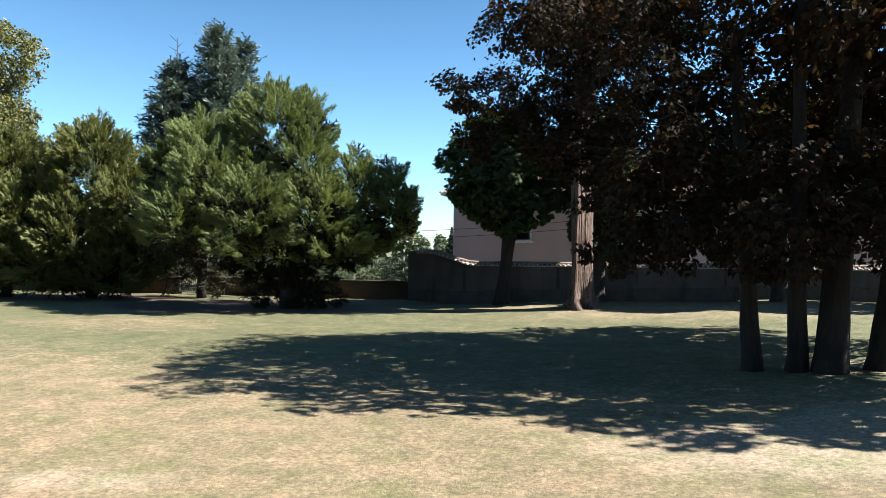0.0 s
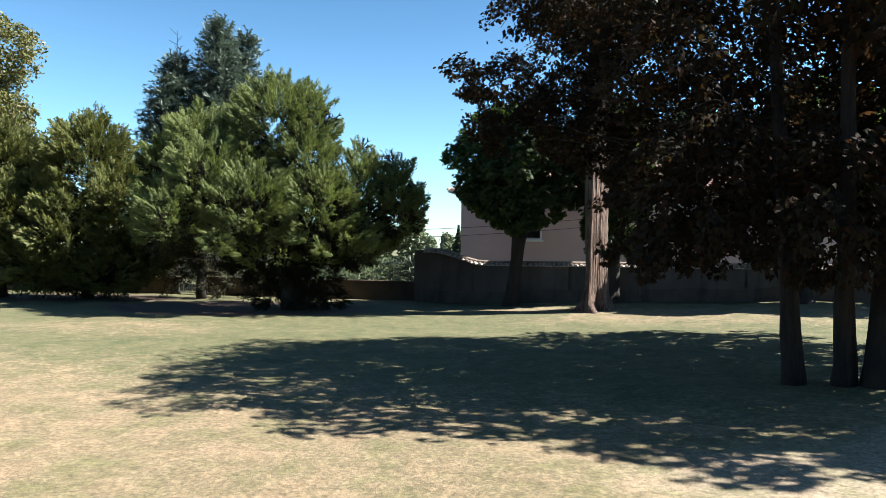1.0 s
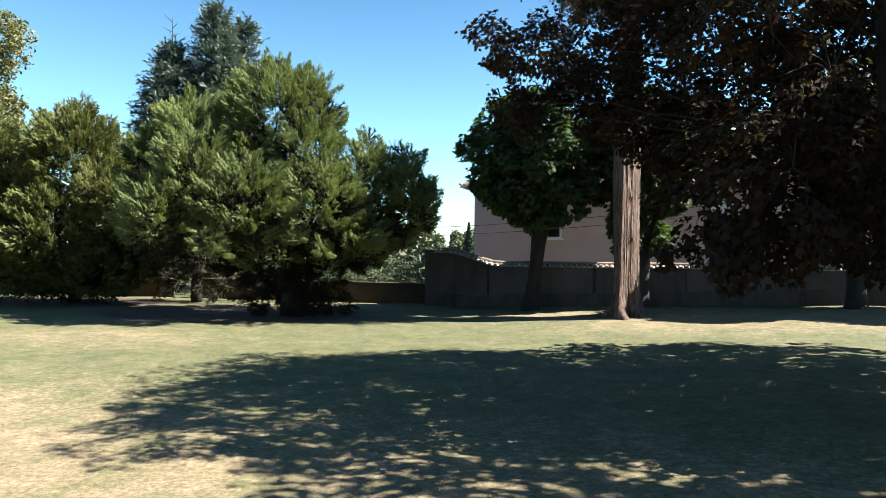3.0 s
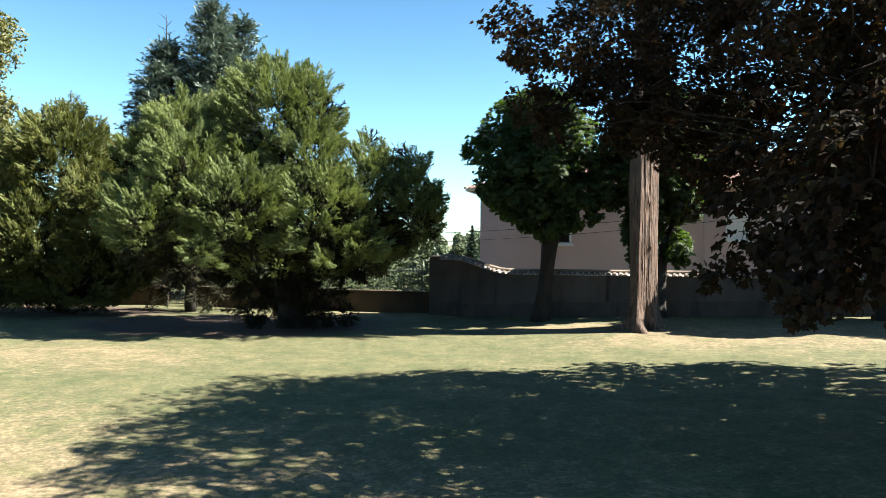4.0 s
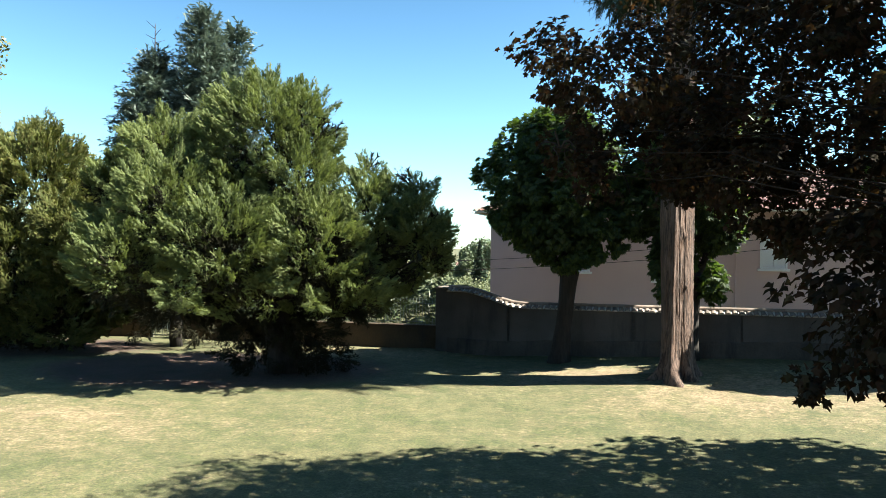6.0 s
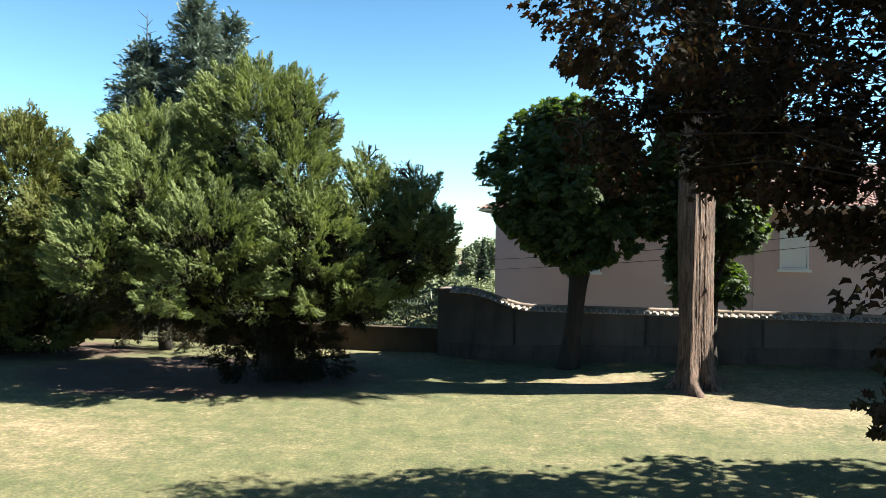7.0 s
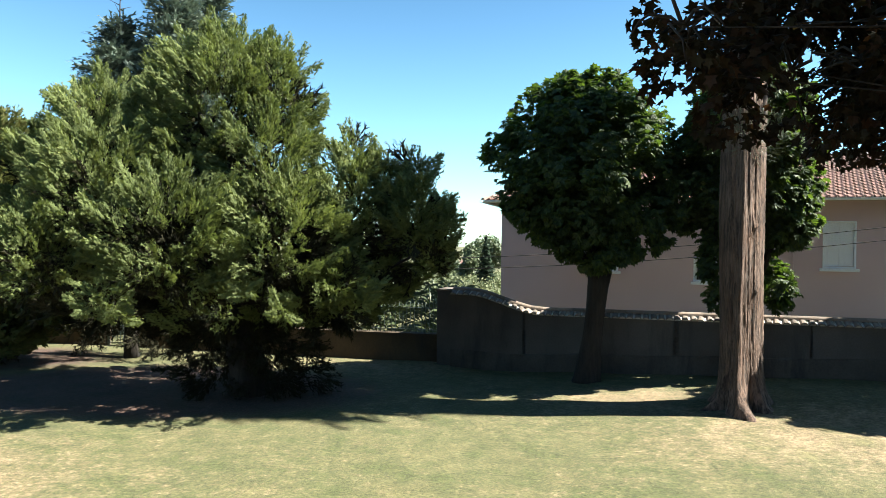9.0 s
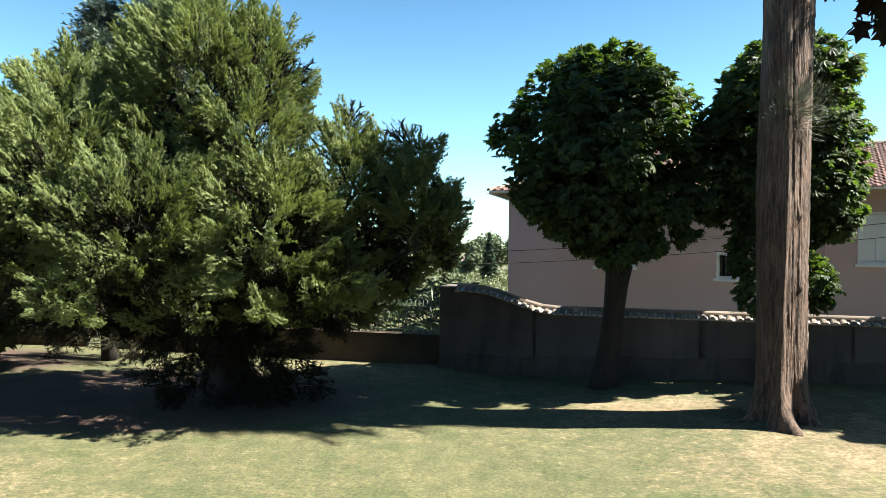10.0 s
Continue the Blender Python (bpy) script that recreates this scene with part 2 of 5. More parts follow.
M_SPRUCE = foliage("spruce_needles", [(0.078, 0.1, 0.088), (0.11, 0.138, 0.12), (0.15, 0.172, 0.15)], (1.0, 1.1, 0.9), 0.15, 0.55, 0.5, 0.15)
M_MAPLE = foliage("maple_leaf", [(0.017, 0.0135, 0.0112), (0.023, 0.019, 0.0135), (0.038, 0.022, 0.0165), (0.025, 0.024, 0.014), (0.019, 0.016, 0.012)], (2.2, 1.6, 0.8), 0.25, 0.75, 0.5, 0.08)
M_CHESTNUT = foliage("chestnut_leaf", [(0.024, 0.037, 0.021), (0.036, 0.053, 0.026), (0.06, 0.081, 0.026)], (2.6, 3.0, 0.8), 0.32, 0.55, 0.5, 0.2)
M_YELLOW = foliage("lime_leaf", [(0.072, 0.08, 0.0256), (0.108, 0.108, 0.036), (0.144, 0.124, 0.0464), (0.056, 0.072, 0.024)], (1.2, 1.2, 0.6), 0.3)
M_CORN = foliage("maize_leaf", [(0.036, 0.054, 0.02), (0.055, 0.075, 0.028), (0.085, 0.1, 0.045)], (1.2, 1.3, 0.6), 0.25)
# Crop colour is lightened and blued to carry the haze of distance.
M_CROP = foliage("hazed_tassel_crop", [(0.098, 0.116, 0.07), (0.128, 0.144, 0.09), (0.16, 0.166, 0.112)], (1.1, 1.1, 0.7), 0.2, 0.8, 0.2, 0.1)
M_FAR = foliage("far_leaf", [(0.048, 0.072, 0.036), (0.08, 0.104, 0.048), (0.112, 0.128, 0.064)], (1, 1, 0.8), 0.2)
M_CEDAR_BARK = bark_material("fibrous_bark", (0.009, 0.0052, 0.004), (0.165, 0.11, 0.088), 15, 0.07)
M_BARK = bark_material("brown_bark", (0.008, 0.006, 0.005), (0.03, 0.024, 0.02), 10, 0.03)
M_RENDER = surface("wall_render", (0.06, 0.05, 0.046), (0.1, 0.085, 0.077), 0.95, 0.8, 24, (0.045, 0.04, 0.038), 0.012)
M_PLINTH = surface("plinth_render", (0.05, 0.04, 0.034), (0.085, 0.068, 0.058), 0.95, 1.2, 20, (0.03, 0.026, 0.023), 0.015)
M_STREAK = surface("damp_streak", (0.046, 0.039, 0.036), (0.08, 0.068, 0.062), 0.95, 2.5, 20)
M_LOW = surface("ochre_render", (0.042, 0.027, 0.016), (0.085, 0.054, 0.03), 0.95, 0.9, 22, (0.035, 0.026, 0.02), 0.015)
M_TILE = surface("canal_tile", (0.16, 0.112, 0.088), (0.288, 0.232, 0.196), 0.9, 3.0, 30, (0.088, 0.072, 0.064), 0.008)
M_ROOF = surface("roof_tile", (0.11, 0.05, 0.042), (0.18, 0.095, 0.08), 0.88, 2.0, 30, (0.12, 0.075, 0.06), 0.008)
M_FACADE = surface("facade_render", (0.53, 0.395, 0.415), (0.6, 0.455, 0.475), 0.95, 0.5, 40, None, 0.006)
M_WHITE = surface("white_paint", (0.79, 0.81, 0.87), (0.83, 0.85, 0.9), 0.5, 2, 30, None, 0.002)
M_MORTAR = surface("lime_mortar", (0.45, 0.4, 0.35), (0.62, 0.56, 0.5), 0.95, 3, 30)
M_IRON = surface("painted_iron", (0.08, 0.1, 0.085), (0.16, 0.18, 0.16), 0.5, 4, 40, None, 0.002)
M_CABLE = surface("black_cable", (0.008, 0.008, 0.008), (0.014, 0.014, 0.014), 0.95, 4, 40)
M_DARKROOM = surface("dark_interior", (0.02, 0.02, 0.02), (0.04, 0.04, 0.04), 0.9, 2, 20)
M_PALE = surface("pale_render", (0.26, 0.22, 0.19), (0.34, 0.29, 0.25), 0.95, 1, 20)


def glass_material():
    m, nt, p = node_material("window_glass", 0.05)
    p.inputs["Base Color"].default_value = (0.9, 0.95, 0.95, 1)
    p.inputs["Transmission Weight"].default_value = 1.0
    p.inputs["IOR"].default_value = 1.45
    return m


M_GLASS = glass_material()


# ---- ground ----
def bell(x, y, cx, cy, rx, ry):
    return np.clip(1.25 - np.sqrt(((x - cx) / rx) ** 2 + ((y - cy) / ry) ** 2), 0, 1)


def cover(x, y):
    """Dryness, needle litter and bare earth of the lawn."""
    dry = np.clip(1.0 - (y - 10.5 + 0.35 * x) / 5.0, 0, 1) * 0.62
    dry = np.maximum(dry, 0.5 * bell(x, y, 6.5, 25.2, 4.2, 2.6))
    dry = np.maximum(dry, 0.42 * bell(x, y, -10.5, 22.5, 4.5, 2.2))
    dry = np.maximum(dry, 0.55 * bell(x, y, 11, 25, 6, 3))
    dry = np.maximum(dry, 0.6 * bell(x, y, 3.0, 28.4, 2.8, 1.6))
    dry = np.maximum(dry, 0.45 * bell(x, y, -4, 33, 3.5, 1.5))
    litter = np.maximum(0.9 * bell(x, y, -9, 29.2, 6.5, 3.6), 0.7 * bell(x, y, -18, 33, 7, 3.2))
    earth = np.maximum(0.75 * bell(x, y, 6.5, 9.3, 5.5, 2.2), 0.4 * bell(x, y, 8, 14, 3, 2))
    earth = np.maximum(earth, 0.45 * bell(x, y, -3.6, 8.0, 2.0, 0.8))
    earth = np.maximum(earth, 0.36 * bell(x, y, -2.0, 5.0, 6.0, 2.2))
    field = (y > 38.5) * 1.0
    return np.stack([dry * (1 - field), litter * (1 - field), earth * (1 - field), np.ones_like(dry)], -1)


def set_cover(ob):
    me = ob.data
    co = np.empty(len(me.vertices) * 3, np.float32)
    me.vertices.foreach_get("co", co)
    co = co.reshape(-1, 3)
    a = me.color_attributes.new("cover", "FLOAT_COLOR", "POINT")
    a.data.foreach_set("color", cover(co[:, 0], co[:, 1]).astype(np.float32).ravel())


def grid_axis(lo, hi, step, far_lo, far_hi):
    mid = np.arange(lo, hi + step / 2, step)
    out = lambda n, d: step * (1.35 ** np.arange(1, n) - 1) / 0.35
    up = hi + out(28, 1)
    dn = lo - out(28, 1)
    return np.concatenate([dn[::-1][dn[::-1] > far_lo], mid, up[up < far_hi], [far_hi]]) if far_lo > -60 else np.concatenate([[far_lo], dn[::-1][dn[::-1] > far_lo], mid, up[up < far_hi], [far_hi]])


gx, gy = grid_axis(-30, 24, 0.4, -1500, 1500), grid_axis(-6, 44, 0.4, -50, 3000)
XX, YY = np.meshgrid(gx, gy)
gverts = np.stack([XX, YY, ground_z(XX, YY)], -1).reshape(-1, 3)
nx = len(gx)
ii, jj = np.meshgrid(np.arange(len(gy) - 1), np.arange(nx - 1), indexing="ij")
i0 = (ii * nx + jj).ravel()
ground = mesh_object("ground", gverts, np.stack([i0, i0 + 1, i0 + nx + 1, i0 + nx], -1), M_LAWN, smooth=True)
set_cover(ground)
tagged(ground, "half-dry mown lawn running out into open fields", "ground", kind="structure")

# ---- unseen plain wall added in the south to cut low sky light ----
sky_block_wall = holder("unseen_wall_south", 0, -5.4, 0, "unseen plain wall added to block low sky light", "wall", kind="structure")
box("wall_body", (-22, 0, -0.3), (24, 0.4, 8.5), M_RENDER, sky_block_wall, bevel=0.02)

# ---- garden wall with tiled coping ----
WALL_DIR = unit([1.0, -0.27, 0.0])
WALL_ROT = math.degrees(math.atan2(-0.27, 1.0))
WALL_LEFT, WALL_LEN, WALL_T = np.array([-1.6, 33.18, 0.0]), 27.0, 0.40


def wall_point(s, off=0.0):
    """World x, y at s metres along the garden wall and off metres behind its front."""
    p = WALL_LEFT + WALL_DIR * s + np.array([-WALL_DIR[1], WALL_DIR[0], 0]) * off
    return float(p[0]), float(p[1])


def wall_top(s):
    t = min(1, max(0, (s - 0.5) / 2.4))
    return 1.78 + 0.54 * (1 - t * t * (3 - 2 * t)) + 0.006 * max(0, s - 3)


garden_wall = holder("wall_garden", *WALL_LEFT, "grey rendered garden wall with a swept tiled coping", "wall", kind="structure", rz=WALL_ROT)
stations = np.unique(np.concatenate([np.linspace(0, 3, 25), np.linspace(3, WALL_LEN, 49)]))
bm = bmesh.new()
rows = []
for s in stations:
    rows.append([bm.verts.new((s, o, z)) for o, z in ((0, -0.3), (0, wall_top(s)), (WALL_T, wall_top(s)), (WALL_T, -0.3))])
for a, b in zip(rows, rows[1:]):
    for k in range(4):
        bm.faces.new((a[k], b[k], b[(k + 1) % 4], a[(k + 1) % 4]))
bm.faces.new(rows[0])
bm.faces.new(rows[-1][::-1])
bmesh.ops.recalc_face_normals(bm, faces=bm.faces[:])
part("wall_body", bm, M_RENDER, garden_wall)
bm = bmesh.new()
rows = []
for s in stations:
    x, y = wall_point(s)
    h = gz(x, y) + 0.52 + 0.02 * math.sin(s * 1.7)
    rows.append([bm.verts.new((s, o, z)) for o, z in ((-0.035, -0.3), (-0.035, h), (-0.004, h + 0.03), (-0.004, -0.3))])
for a, b in zip(rows, rows[1:]):
    for k in range(4):
        bm.faces.new((a[k], b[k], b[(k + 1) % 4], a[(k + 1) % 4]))
bm.faces.new(rows[0])
bm.faces.new(rows[-1][::-1])
bmesh.ops.recalc_face_normals(bm, faces=bm.faces[:])
part("plinth", bm, M_PLINTH, garden_wall, "darker damp plinth of the wall")
for n, (s, w) in enumerate(((2.35, 0.6), (6.75, 1.0), (10.2, 0.4), (13.8, 0.6), (17.6, 0.5), (21.5, 0.6))):
    bm = bmesh.new()
    top, low = wall_top(s) - 0.02, 0.35
    vs = [bm.verts.new(c) for c in ((s - 0.05 * w, -0.012, top), (s + 0.045 * w, -0.012, top), (s + 0.085 * w, -0.012, low + 0.75), (s + 0.06 * w, -0.012, low + 0.25), (s, -0.012, low + 0.1), (s - 0.06 * w, -0.012, low + 0.2), (s - 0.09 * w, -0.012, low + 0.8))]
    f = bm.faces.new(vs)
    bmesh.ops.solidify(bm, geom=[f], thickness=-0.01)
    bmesh.ops.recalc_face_normals(bm, faces=bm.faces[:])
    part("joint_strip", bm, M_STREAK, garden_wall, "dark stained joint in the render")
# return of the wall at its end
box("wall_return", (-0.5, 0.12, -0.3), (-0.004, 1.2, 2.4), M_RENDER, garden_wall, bevel=0.01)
box("pier_cap", (-0.54, 0.08, 2.404), (-0.004, 1.24, 2.45), M_TILE, garden_wall, bevel=0.01)


def coping_bed():
    """Mortar roof under the coping tiles."""
    bm = bmesh.new()
    rows = []
    for s in stations:
        z = wall_top(s)
        rows.append([bm.verts.new((s, o, z + h)) for o, h in ((-0.08, -0.012), (-0.08, 0.02), (WALL_T / 2, 0.115), (WALL_T + 0.08, 0.02), (WALL_T + 0.08, -0.012))])
    for a, b in zip(rows, rows[1:]):
        for k in range(5):
            bm.faces.new((a[k], b[k], b[(k + 1) % 5], a[(k + 1) % 5]))
    bm.faces.new(rows[0])
    bm.faces.new(rows[-1][::-1])
    bmesh.ops.recalc_face_normals(bm, faces=bm.faces[:])
    return part("coping_bed", bm, M_MORTAR, garden_wall, "pale mortar bed of the coping")


coping_bed()


def canal_tile_mesh(length, r0, r1, name):
    """A half-round clay tile along -y, wider at its lower end."""
    bm = bmesh.new()
    rings = []
    for y, r in ((0, r0), (-length, r1)):
        for rr in (r, r - 0.014):
            rings.append([bm.verts.new((rr * math.cos(a), y, rr * 0.85 * math.sin(a))) for a in np.linspace(0, math.pi, 7)])
    o0, i0_, o1, i1_ = rings
    for k in range(6):
        bm.faces.new((o0[k], o0[k + 1], o1[k + 1], o1[k]))
        bm.faces.new((i0_[k], i1_[k], i1_[k + 1], i0_[k + 1]))
        bm.faces.new((o1[k], o1[k + 1], i1_[k + 1], i1_[k]))
        bm.faces.new((o0[k], i0_[k], i0_[k + 1], o0[k + 1]))
    bmesh.ops.recalc_face_normals(bm, faces=bm.faces[:])
    me = bpy.data.meshes.new(name)
    bm.to_mesh(me)
    bm.free()
    me.materials.append(M_TILE)
    return me


def random_tint(material, amount=0.5):
    """Lets each piece differ a little in tone."""
    nt = material.node_tree
    p = nt.nodes["Principled BSDF"]
    link = p.inputs["Base Color"].links[0]
    src = link.from_socket
    info = nt.nodes.new("ShaderNodeObjectInfo")
    tint = ramp(nt, info.outputs["Random"], [(0.0, (1 - amount, 1 - amount, 1 - amount * 1.05)), (0.5, (1, 0.97, 0.93)), (1.0, (1 + amount * 0.5, 1 + amount * 0.5, 1 + amount * 0.5))])
    nt.links.new(mixed(nt, 1.0, src, tint, "MULTIPLY"), p.inputs["Base Color"])


random_tint(M_TILE, 0.4)
random_tint(M_ROOF, 0.3)

# ---- low wall, railing and gate along the field ----
LOW_A, LOW_B = np.array([-1.72, 34.0]), np.array([-31.0, 38.9])
LOW_LEN = float(np.linalg.norm(LOW_B - LOW_A))
LOW_DIR = (LOW_B - LOW_A) / LOW_LEN
LOW_ROT = math.degrees(math.atan2(LOW_DIR[1], LOW_DIR[0]))
GATE0, GATE1 = 11.5, 12.9
low_wall = holder("wall_low", LOW_A[0], LOW_A[1], 0, "low ochre rendered wall under an iron railing", "wall", kind="structure", rz=LOW_ROT)
for a, b in ((0.0, GATE0), (GATE1, LOW_LEN)):
    bm = bmesh.new()
    add_box(bm, (a, -0.16, -0.3), (b, 0.16, 0.86))
    add_box(bm, (a, -0.2, 0.864), (b, 0.2, 0.93))
    part("wall_body", bm, M_LOW, low_wall)
railing = holder("railing", LOW_A[0], LOW_A[1], 0.93, "painted iron bar railing on the low wall", "railing", kind="structure", rz=LOW_ROT)


def bar_mesh(height, r=0.011):
    bm = bmesh.new()
    bmesh.ops.create_cone(bm, cap_ends=True, segments=6, radius1=r, radius2=r, depth=height, matrix=Matrix.Translation((0, 0, height / 2)))
    bmesh.ops.create_cone(bm, cap_ends=True, segments=6, radius1=r * 1.5, radius2=0.001, depth=0.07, matrix=Matrix.Translation((0, 0, height + 0.03)))
    me = bpy.data.meshes.new("bar")
    bm.to_mesh(me)
    bm.free()
    me.materials.append(M_IRON)
    return me


for a, b in ((0.05, GATE0), (GATE1, LOW_LEN)):
    for z in (0.10, 0.82):
        box("rail", (a, -0.02, z), (b, 0.02, z + 0.022), M_IRON, railing)
bars = bar_mesh(0.98)
for s in np.arange(0.12, LOW_LEN, 0.13):
    if not GATE0 - 0.05 < s < GATE1 + 0.05:
        ob = new("bar", bars)
        ob.parent, ob.location = railing, (s, 0, 0.0)
gate_x, gate_y = LOW_A + LOW_DIR * GATE0
gate = holder("garden_gate", gate_x, gate_y, gz(gate_x, gate_y), "closed iron bar gate in the low wall", "gate", rz=LOW_ROT)
for z in (0.08, 0.95, 1.72):
    box("gate_rail", (0.04, -0.02, z), (1.36, 0.02, z + 0.035), M_IRON, gate)
gbars = bar_mesh(1.8)
for s in np.arange(0.08, 1.36, 0.115):
    ob = new("bar", gbars)
    ob.parent, ob.location = gate, (s, 0, 0.04)
for s in (0.0, 1.4):
    box("gate_post", (s - 0.05, -0.05, -0.2), (s + 0.05, 0.05, 1.95), M_IRON, gate, bevel=0.006)

# ---- house behind the wall ----
HOUSE_A, HOUSE_B = np.array([0.09, 36.9]), np.array([21.49, 31.65])
H_LEN = float(np.linalg.norm(HOUSE_B - HOUSE_A))
H_ROT = math.degrees(math.atan2(HOUSE_B[1] - HOUSE_A[1], HOUSE_B[0] - HOUSE_A[0]))
H_EAVE, H_DEEP, H_T = 5.45, 9.0, 0.35
house = holder("house", HOUSE_A[0], HOUSE_A[1], 0, "two-storey house in pinkish render with a red tiled roof", "house", rz=H_ROT)


def pierced_wall(name, length, z0, z1, t, holes, material, parent, m):
    """A wall along x with real openings; holes: (x0, x1, z0, z1)."""
    xs = sorted({0.0, length, *[v for h in holes for v in h[:2]]})
    zs = sorted({z0, z1, *[v for h in holes for v in h[2:]]})
    bm = bmesh.new()
    solid = lambda i, k: 0 <= i < len(xs) - 1 and 0 <= k < len(zs) - 1 and not any(
        h[0] < (xs[i] + xs[i + 1]) / 2 < h[1] and h[2] < (zs[k] + zs[k + 1]) / 2 < h[3] for h in holes)
    quad = lambda *c: bm.faces.new([bm.verts.new(v) for v in c])
    for i in range(len(xs) - 1):
        for k in range(len(zs) - 1):
            if not solid(i, k):
                continue
            a, b, c, d = xs[i], xs[i + 1], zs[k], zs[k + 1]
            quad((a, 0, c), (b, 0, c), (b, 0, d), (a, 0, d))
            quad((a, t, d), (b, t, d), (b, t, c), (a, t, c))
            if not solid(i - 1, k):
                quad((a, 0, c), (a, 0, d), (a, t, d), (a, t, c))
            if not solid(i + 1, k):
                quad((b, 0, d), (b, 0, c), (b, t, c), (b, t, d))
            if not solid(i, k - 1):
                quad((a, 0, c), (a, t, c), (b, t, c), (b, 0, c))
            if not solid(i, k + 1):
                quad((a, 0, d), (b, 0, d), (b, t, d), (a, t, d))
    bmesh.ops.remove_doubles(bm, verts=bm.verts[:], dist=1e-4)
    bm.transform(m)
    return part(name, bm, material, parent)


W_SHUT, W_BAR, W_MID = (10.68, 11.53, 3.26, 4.74), (6.75, 7.4, 2.72, 3.5), (3.0, 4.15, 3.02, 4.45)
pierced_wall("wall", H_LEN, -0.5, H_EAVE, H_T, [W_SHUT, W_BAR, W_MID], M_FACADE, house, Matrix())
pierced_wall("wall", H_DEEP - H_T, -0.5, H_EAVE, H_T, [], M_FACADE, house, pose(H_T, H_T + 0.002, 0, 0, 0, 90))
pierced_wall("wall", H_DEEP - H_T, -0.5, H_EAVE, H_T, [], M_FACADE, house, pose(H_LEN, H_T + 0.002, 0, 0, 0, 90))
pierced_wall("wall", H_LEN - 2 * H_T - 0.01, -0.5, H_EAVE, H_T, [], M_FACADE, house, pose(H_T + 0.005, H_DEEP - H_T, 0))
box("floor_slab", (H_T + 0.01, H_T + 0.01, 2.4), (H_LEN - H_T - 0.01, H_DEEP - H_T - 0.01, 2.6), M_DARKROOM, house)


def frame_ring(bm, x0, x1, z0, z1, w, y0, y1):
    add_box(bm, (x0, y0, z0), (x0 + w, y1, z1))
    add_box(bm, (x1 - w, y0, z0), (x1, y1, z1))
    add_box(bm, (x0 + w, y0, z1 - w), (x1 - w, y1, z1))
    add_box(bm, (x0 + w, y0, z0), (x1 - w, y1, z0 + w))


def house_window(hole, kind):
    x0, x1, z0, z1 = hole
    win = new("window")
    win.parent = house
    win["label"] = {"shut": "window with closed white shutters", "bar": "small white window behind iron bars", "mid": "white window with a pale sill"}[kind]
    bm = bmesh.new()
    frame_ring(bm, x0 - 0.055, x1 + 0.055, z0, z1 + 0.055, 0.06, -0.022, 0.06)
    part("frame", bm, M_WHITE, win)
    bm = bmesh.new()
    add_box(bm, (x0 - 0.14, -0.09, z0 - 0.10), (x1 + 0.14, 0.05, z0 - 0.004))
    bmesh.ops.bevel(bm, geom=bm.edges[:], offset=0.008, segments=2, affect="EDGES")
    part("sill", bm, M_WHITE, win)
    if kind == "shut":
        for a, b in ((x0 + 0.012, (x0 + x1) / 2 - 0.004), ((x0 + x1) / 2 + 0.004, x1 - 0.012)):
            bm = bmesh.new()
            n = 5
            for k in range(n):
                w = (b - a) / n
                add_box(bm, (a + k * w + 0.0012, 0.035, z0 + 0.07), (a + (k + 1) * w - 0.0012, 0.062, z1 - 0.012))
            for z in (z0 + 0.25, z1 - 0.3):
                add_box(bm, (a + 0.01, 0.022, z), (b - 0.01, 0.034, z + 0.09))
            part("shutter", bm, M_WHITE, win, "closed white board shutter")
    else:
        bm = bmesh.new()
        frame_ring(bm, x0 + 0.01, x1 - 0.01, z0 + 0.01, z1 - 0.01, 0.05, 0.12, 0.17)
        part("sash", bm, M_WHITE, win)
        pane = box("pane", (x0 + 0.06, 0.14, z0 + 0.06), (x1 - 0.06, 0.15, z1 - 0.06), M_GLASS, win)
        pane.visible_shadow = False
        if kind == "bar":
            for k in range(5):
                x = x0 + (k + 1) * (x1 - x0) / 6
                box("bar", (x - 0.008, 0.03, z0), (x + 0.008, 0.046, z1), M_IRON, win)


house_window(W_SHUT, "shut")
house_window(W_BAR, "bar")
house_window(W_MID, "mid")

# hipped roof: deck, eaves, gutter; its tiles come last
OVER, PITCH = 0.55, radians(21)
RISE = (H_DEEP / 2 + OVER) * math.tan(PITCH)
R0, R1 = (-OVER, -OVER), (H_LEN + OVER, H_DEEP + OVER)
ridge_a, ridge_b = (-OVER + H_DEEP / 2 + OVER, H_DEEP / 2), (H_LEN + OVER - H_DEEP / 2 - OVER, H_DEEP / 2)
bm = bmesh.new()
lowc = [bm.verts.new((x, y, H_EAVE + 0.06)) for x, y in ((R0[0], R0[1]), (R1[0], R0[1]), (R1[0], R1[1]), (R0[0], R1[1]))]
base = [bm.verts.new((v.co.x, v.co.y, H_EAVE + 0.0)) for v in lowc]
ra, rb = (bm.verts.new((*p, H_EAVE + 0.06 + RISE)) for p in (ridge_a, ridge_b))
for f in ((lowc[0], lowc[1], rb, ra), (lowc[1], lowc[2], rb), (lowc[2], lowc[3], ra, rb), (lowc[3], lowc[0], ra), base[::-1]):
    bm.faces.new(f)
for k in range(4):
    bm.faces.new((base[k], base[(k + 1) % 4], lowc[(k + 1) % 4], lowc[k]))
bmesh.ops.recalc_face_normals(bm, faces=bm.faces[:])
roof = part("roof", bm, M_PALE, house, "hipped roof with red interlocking tiles")


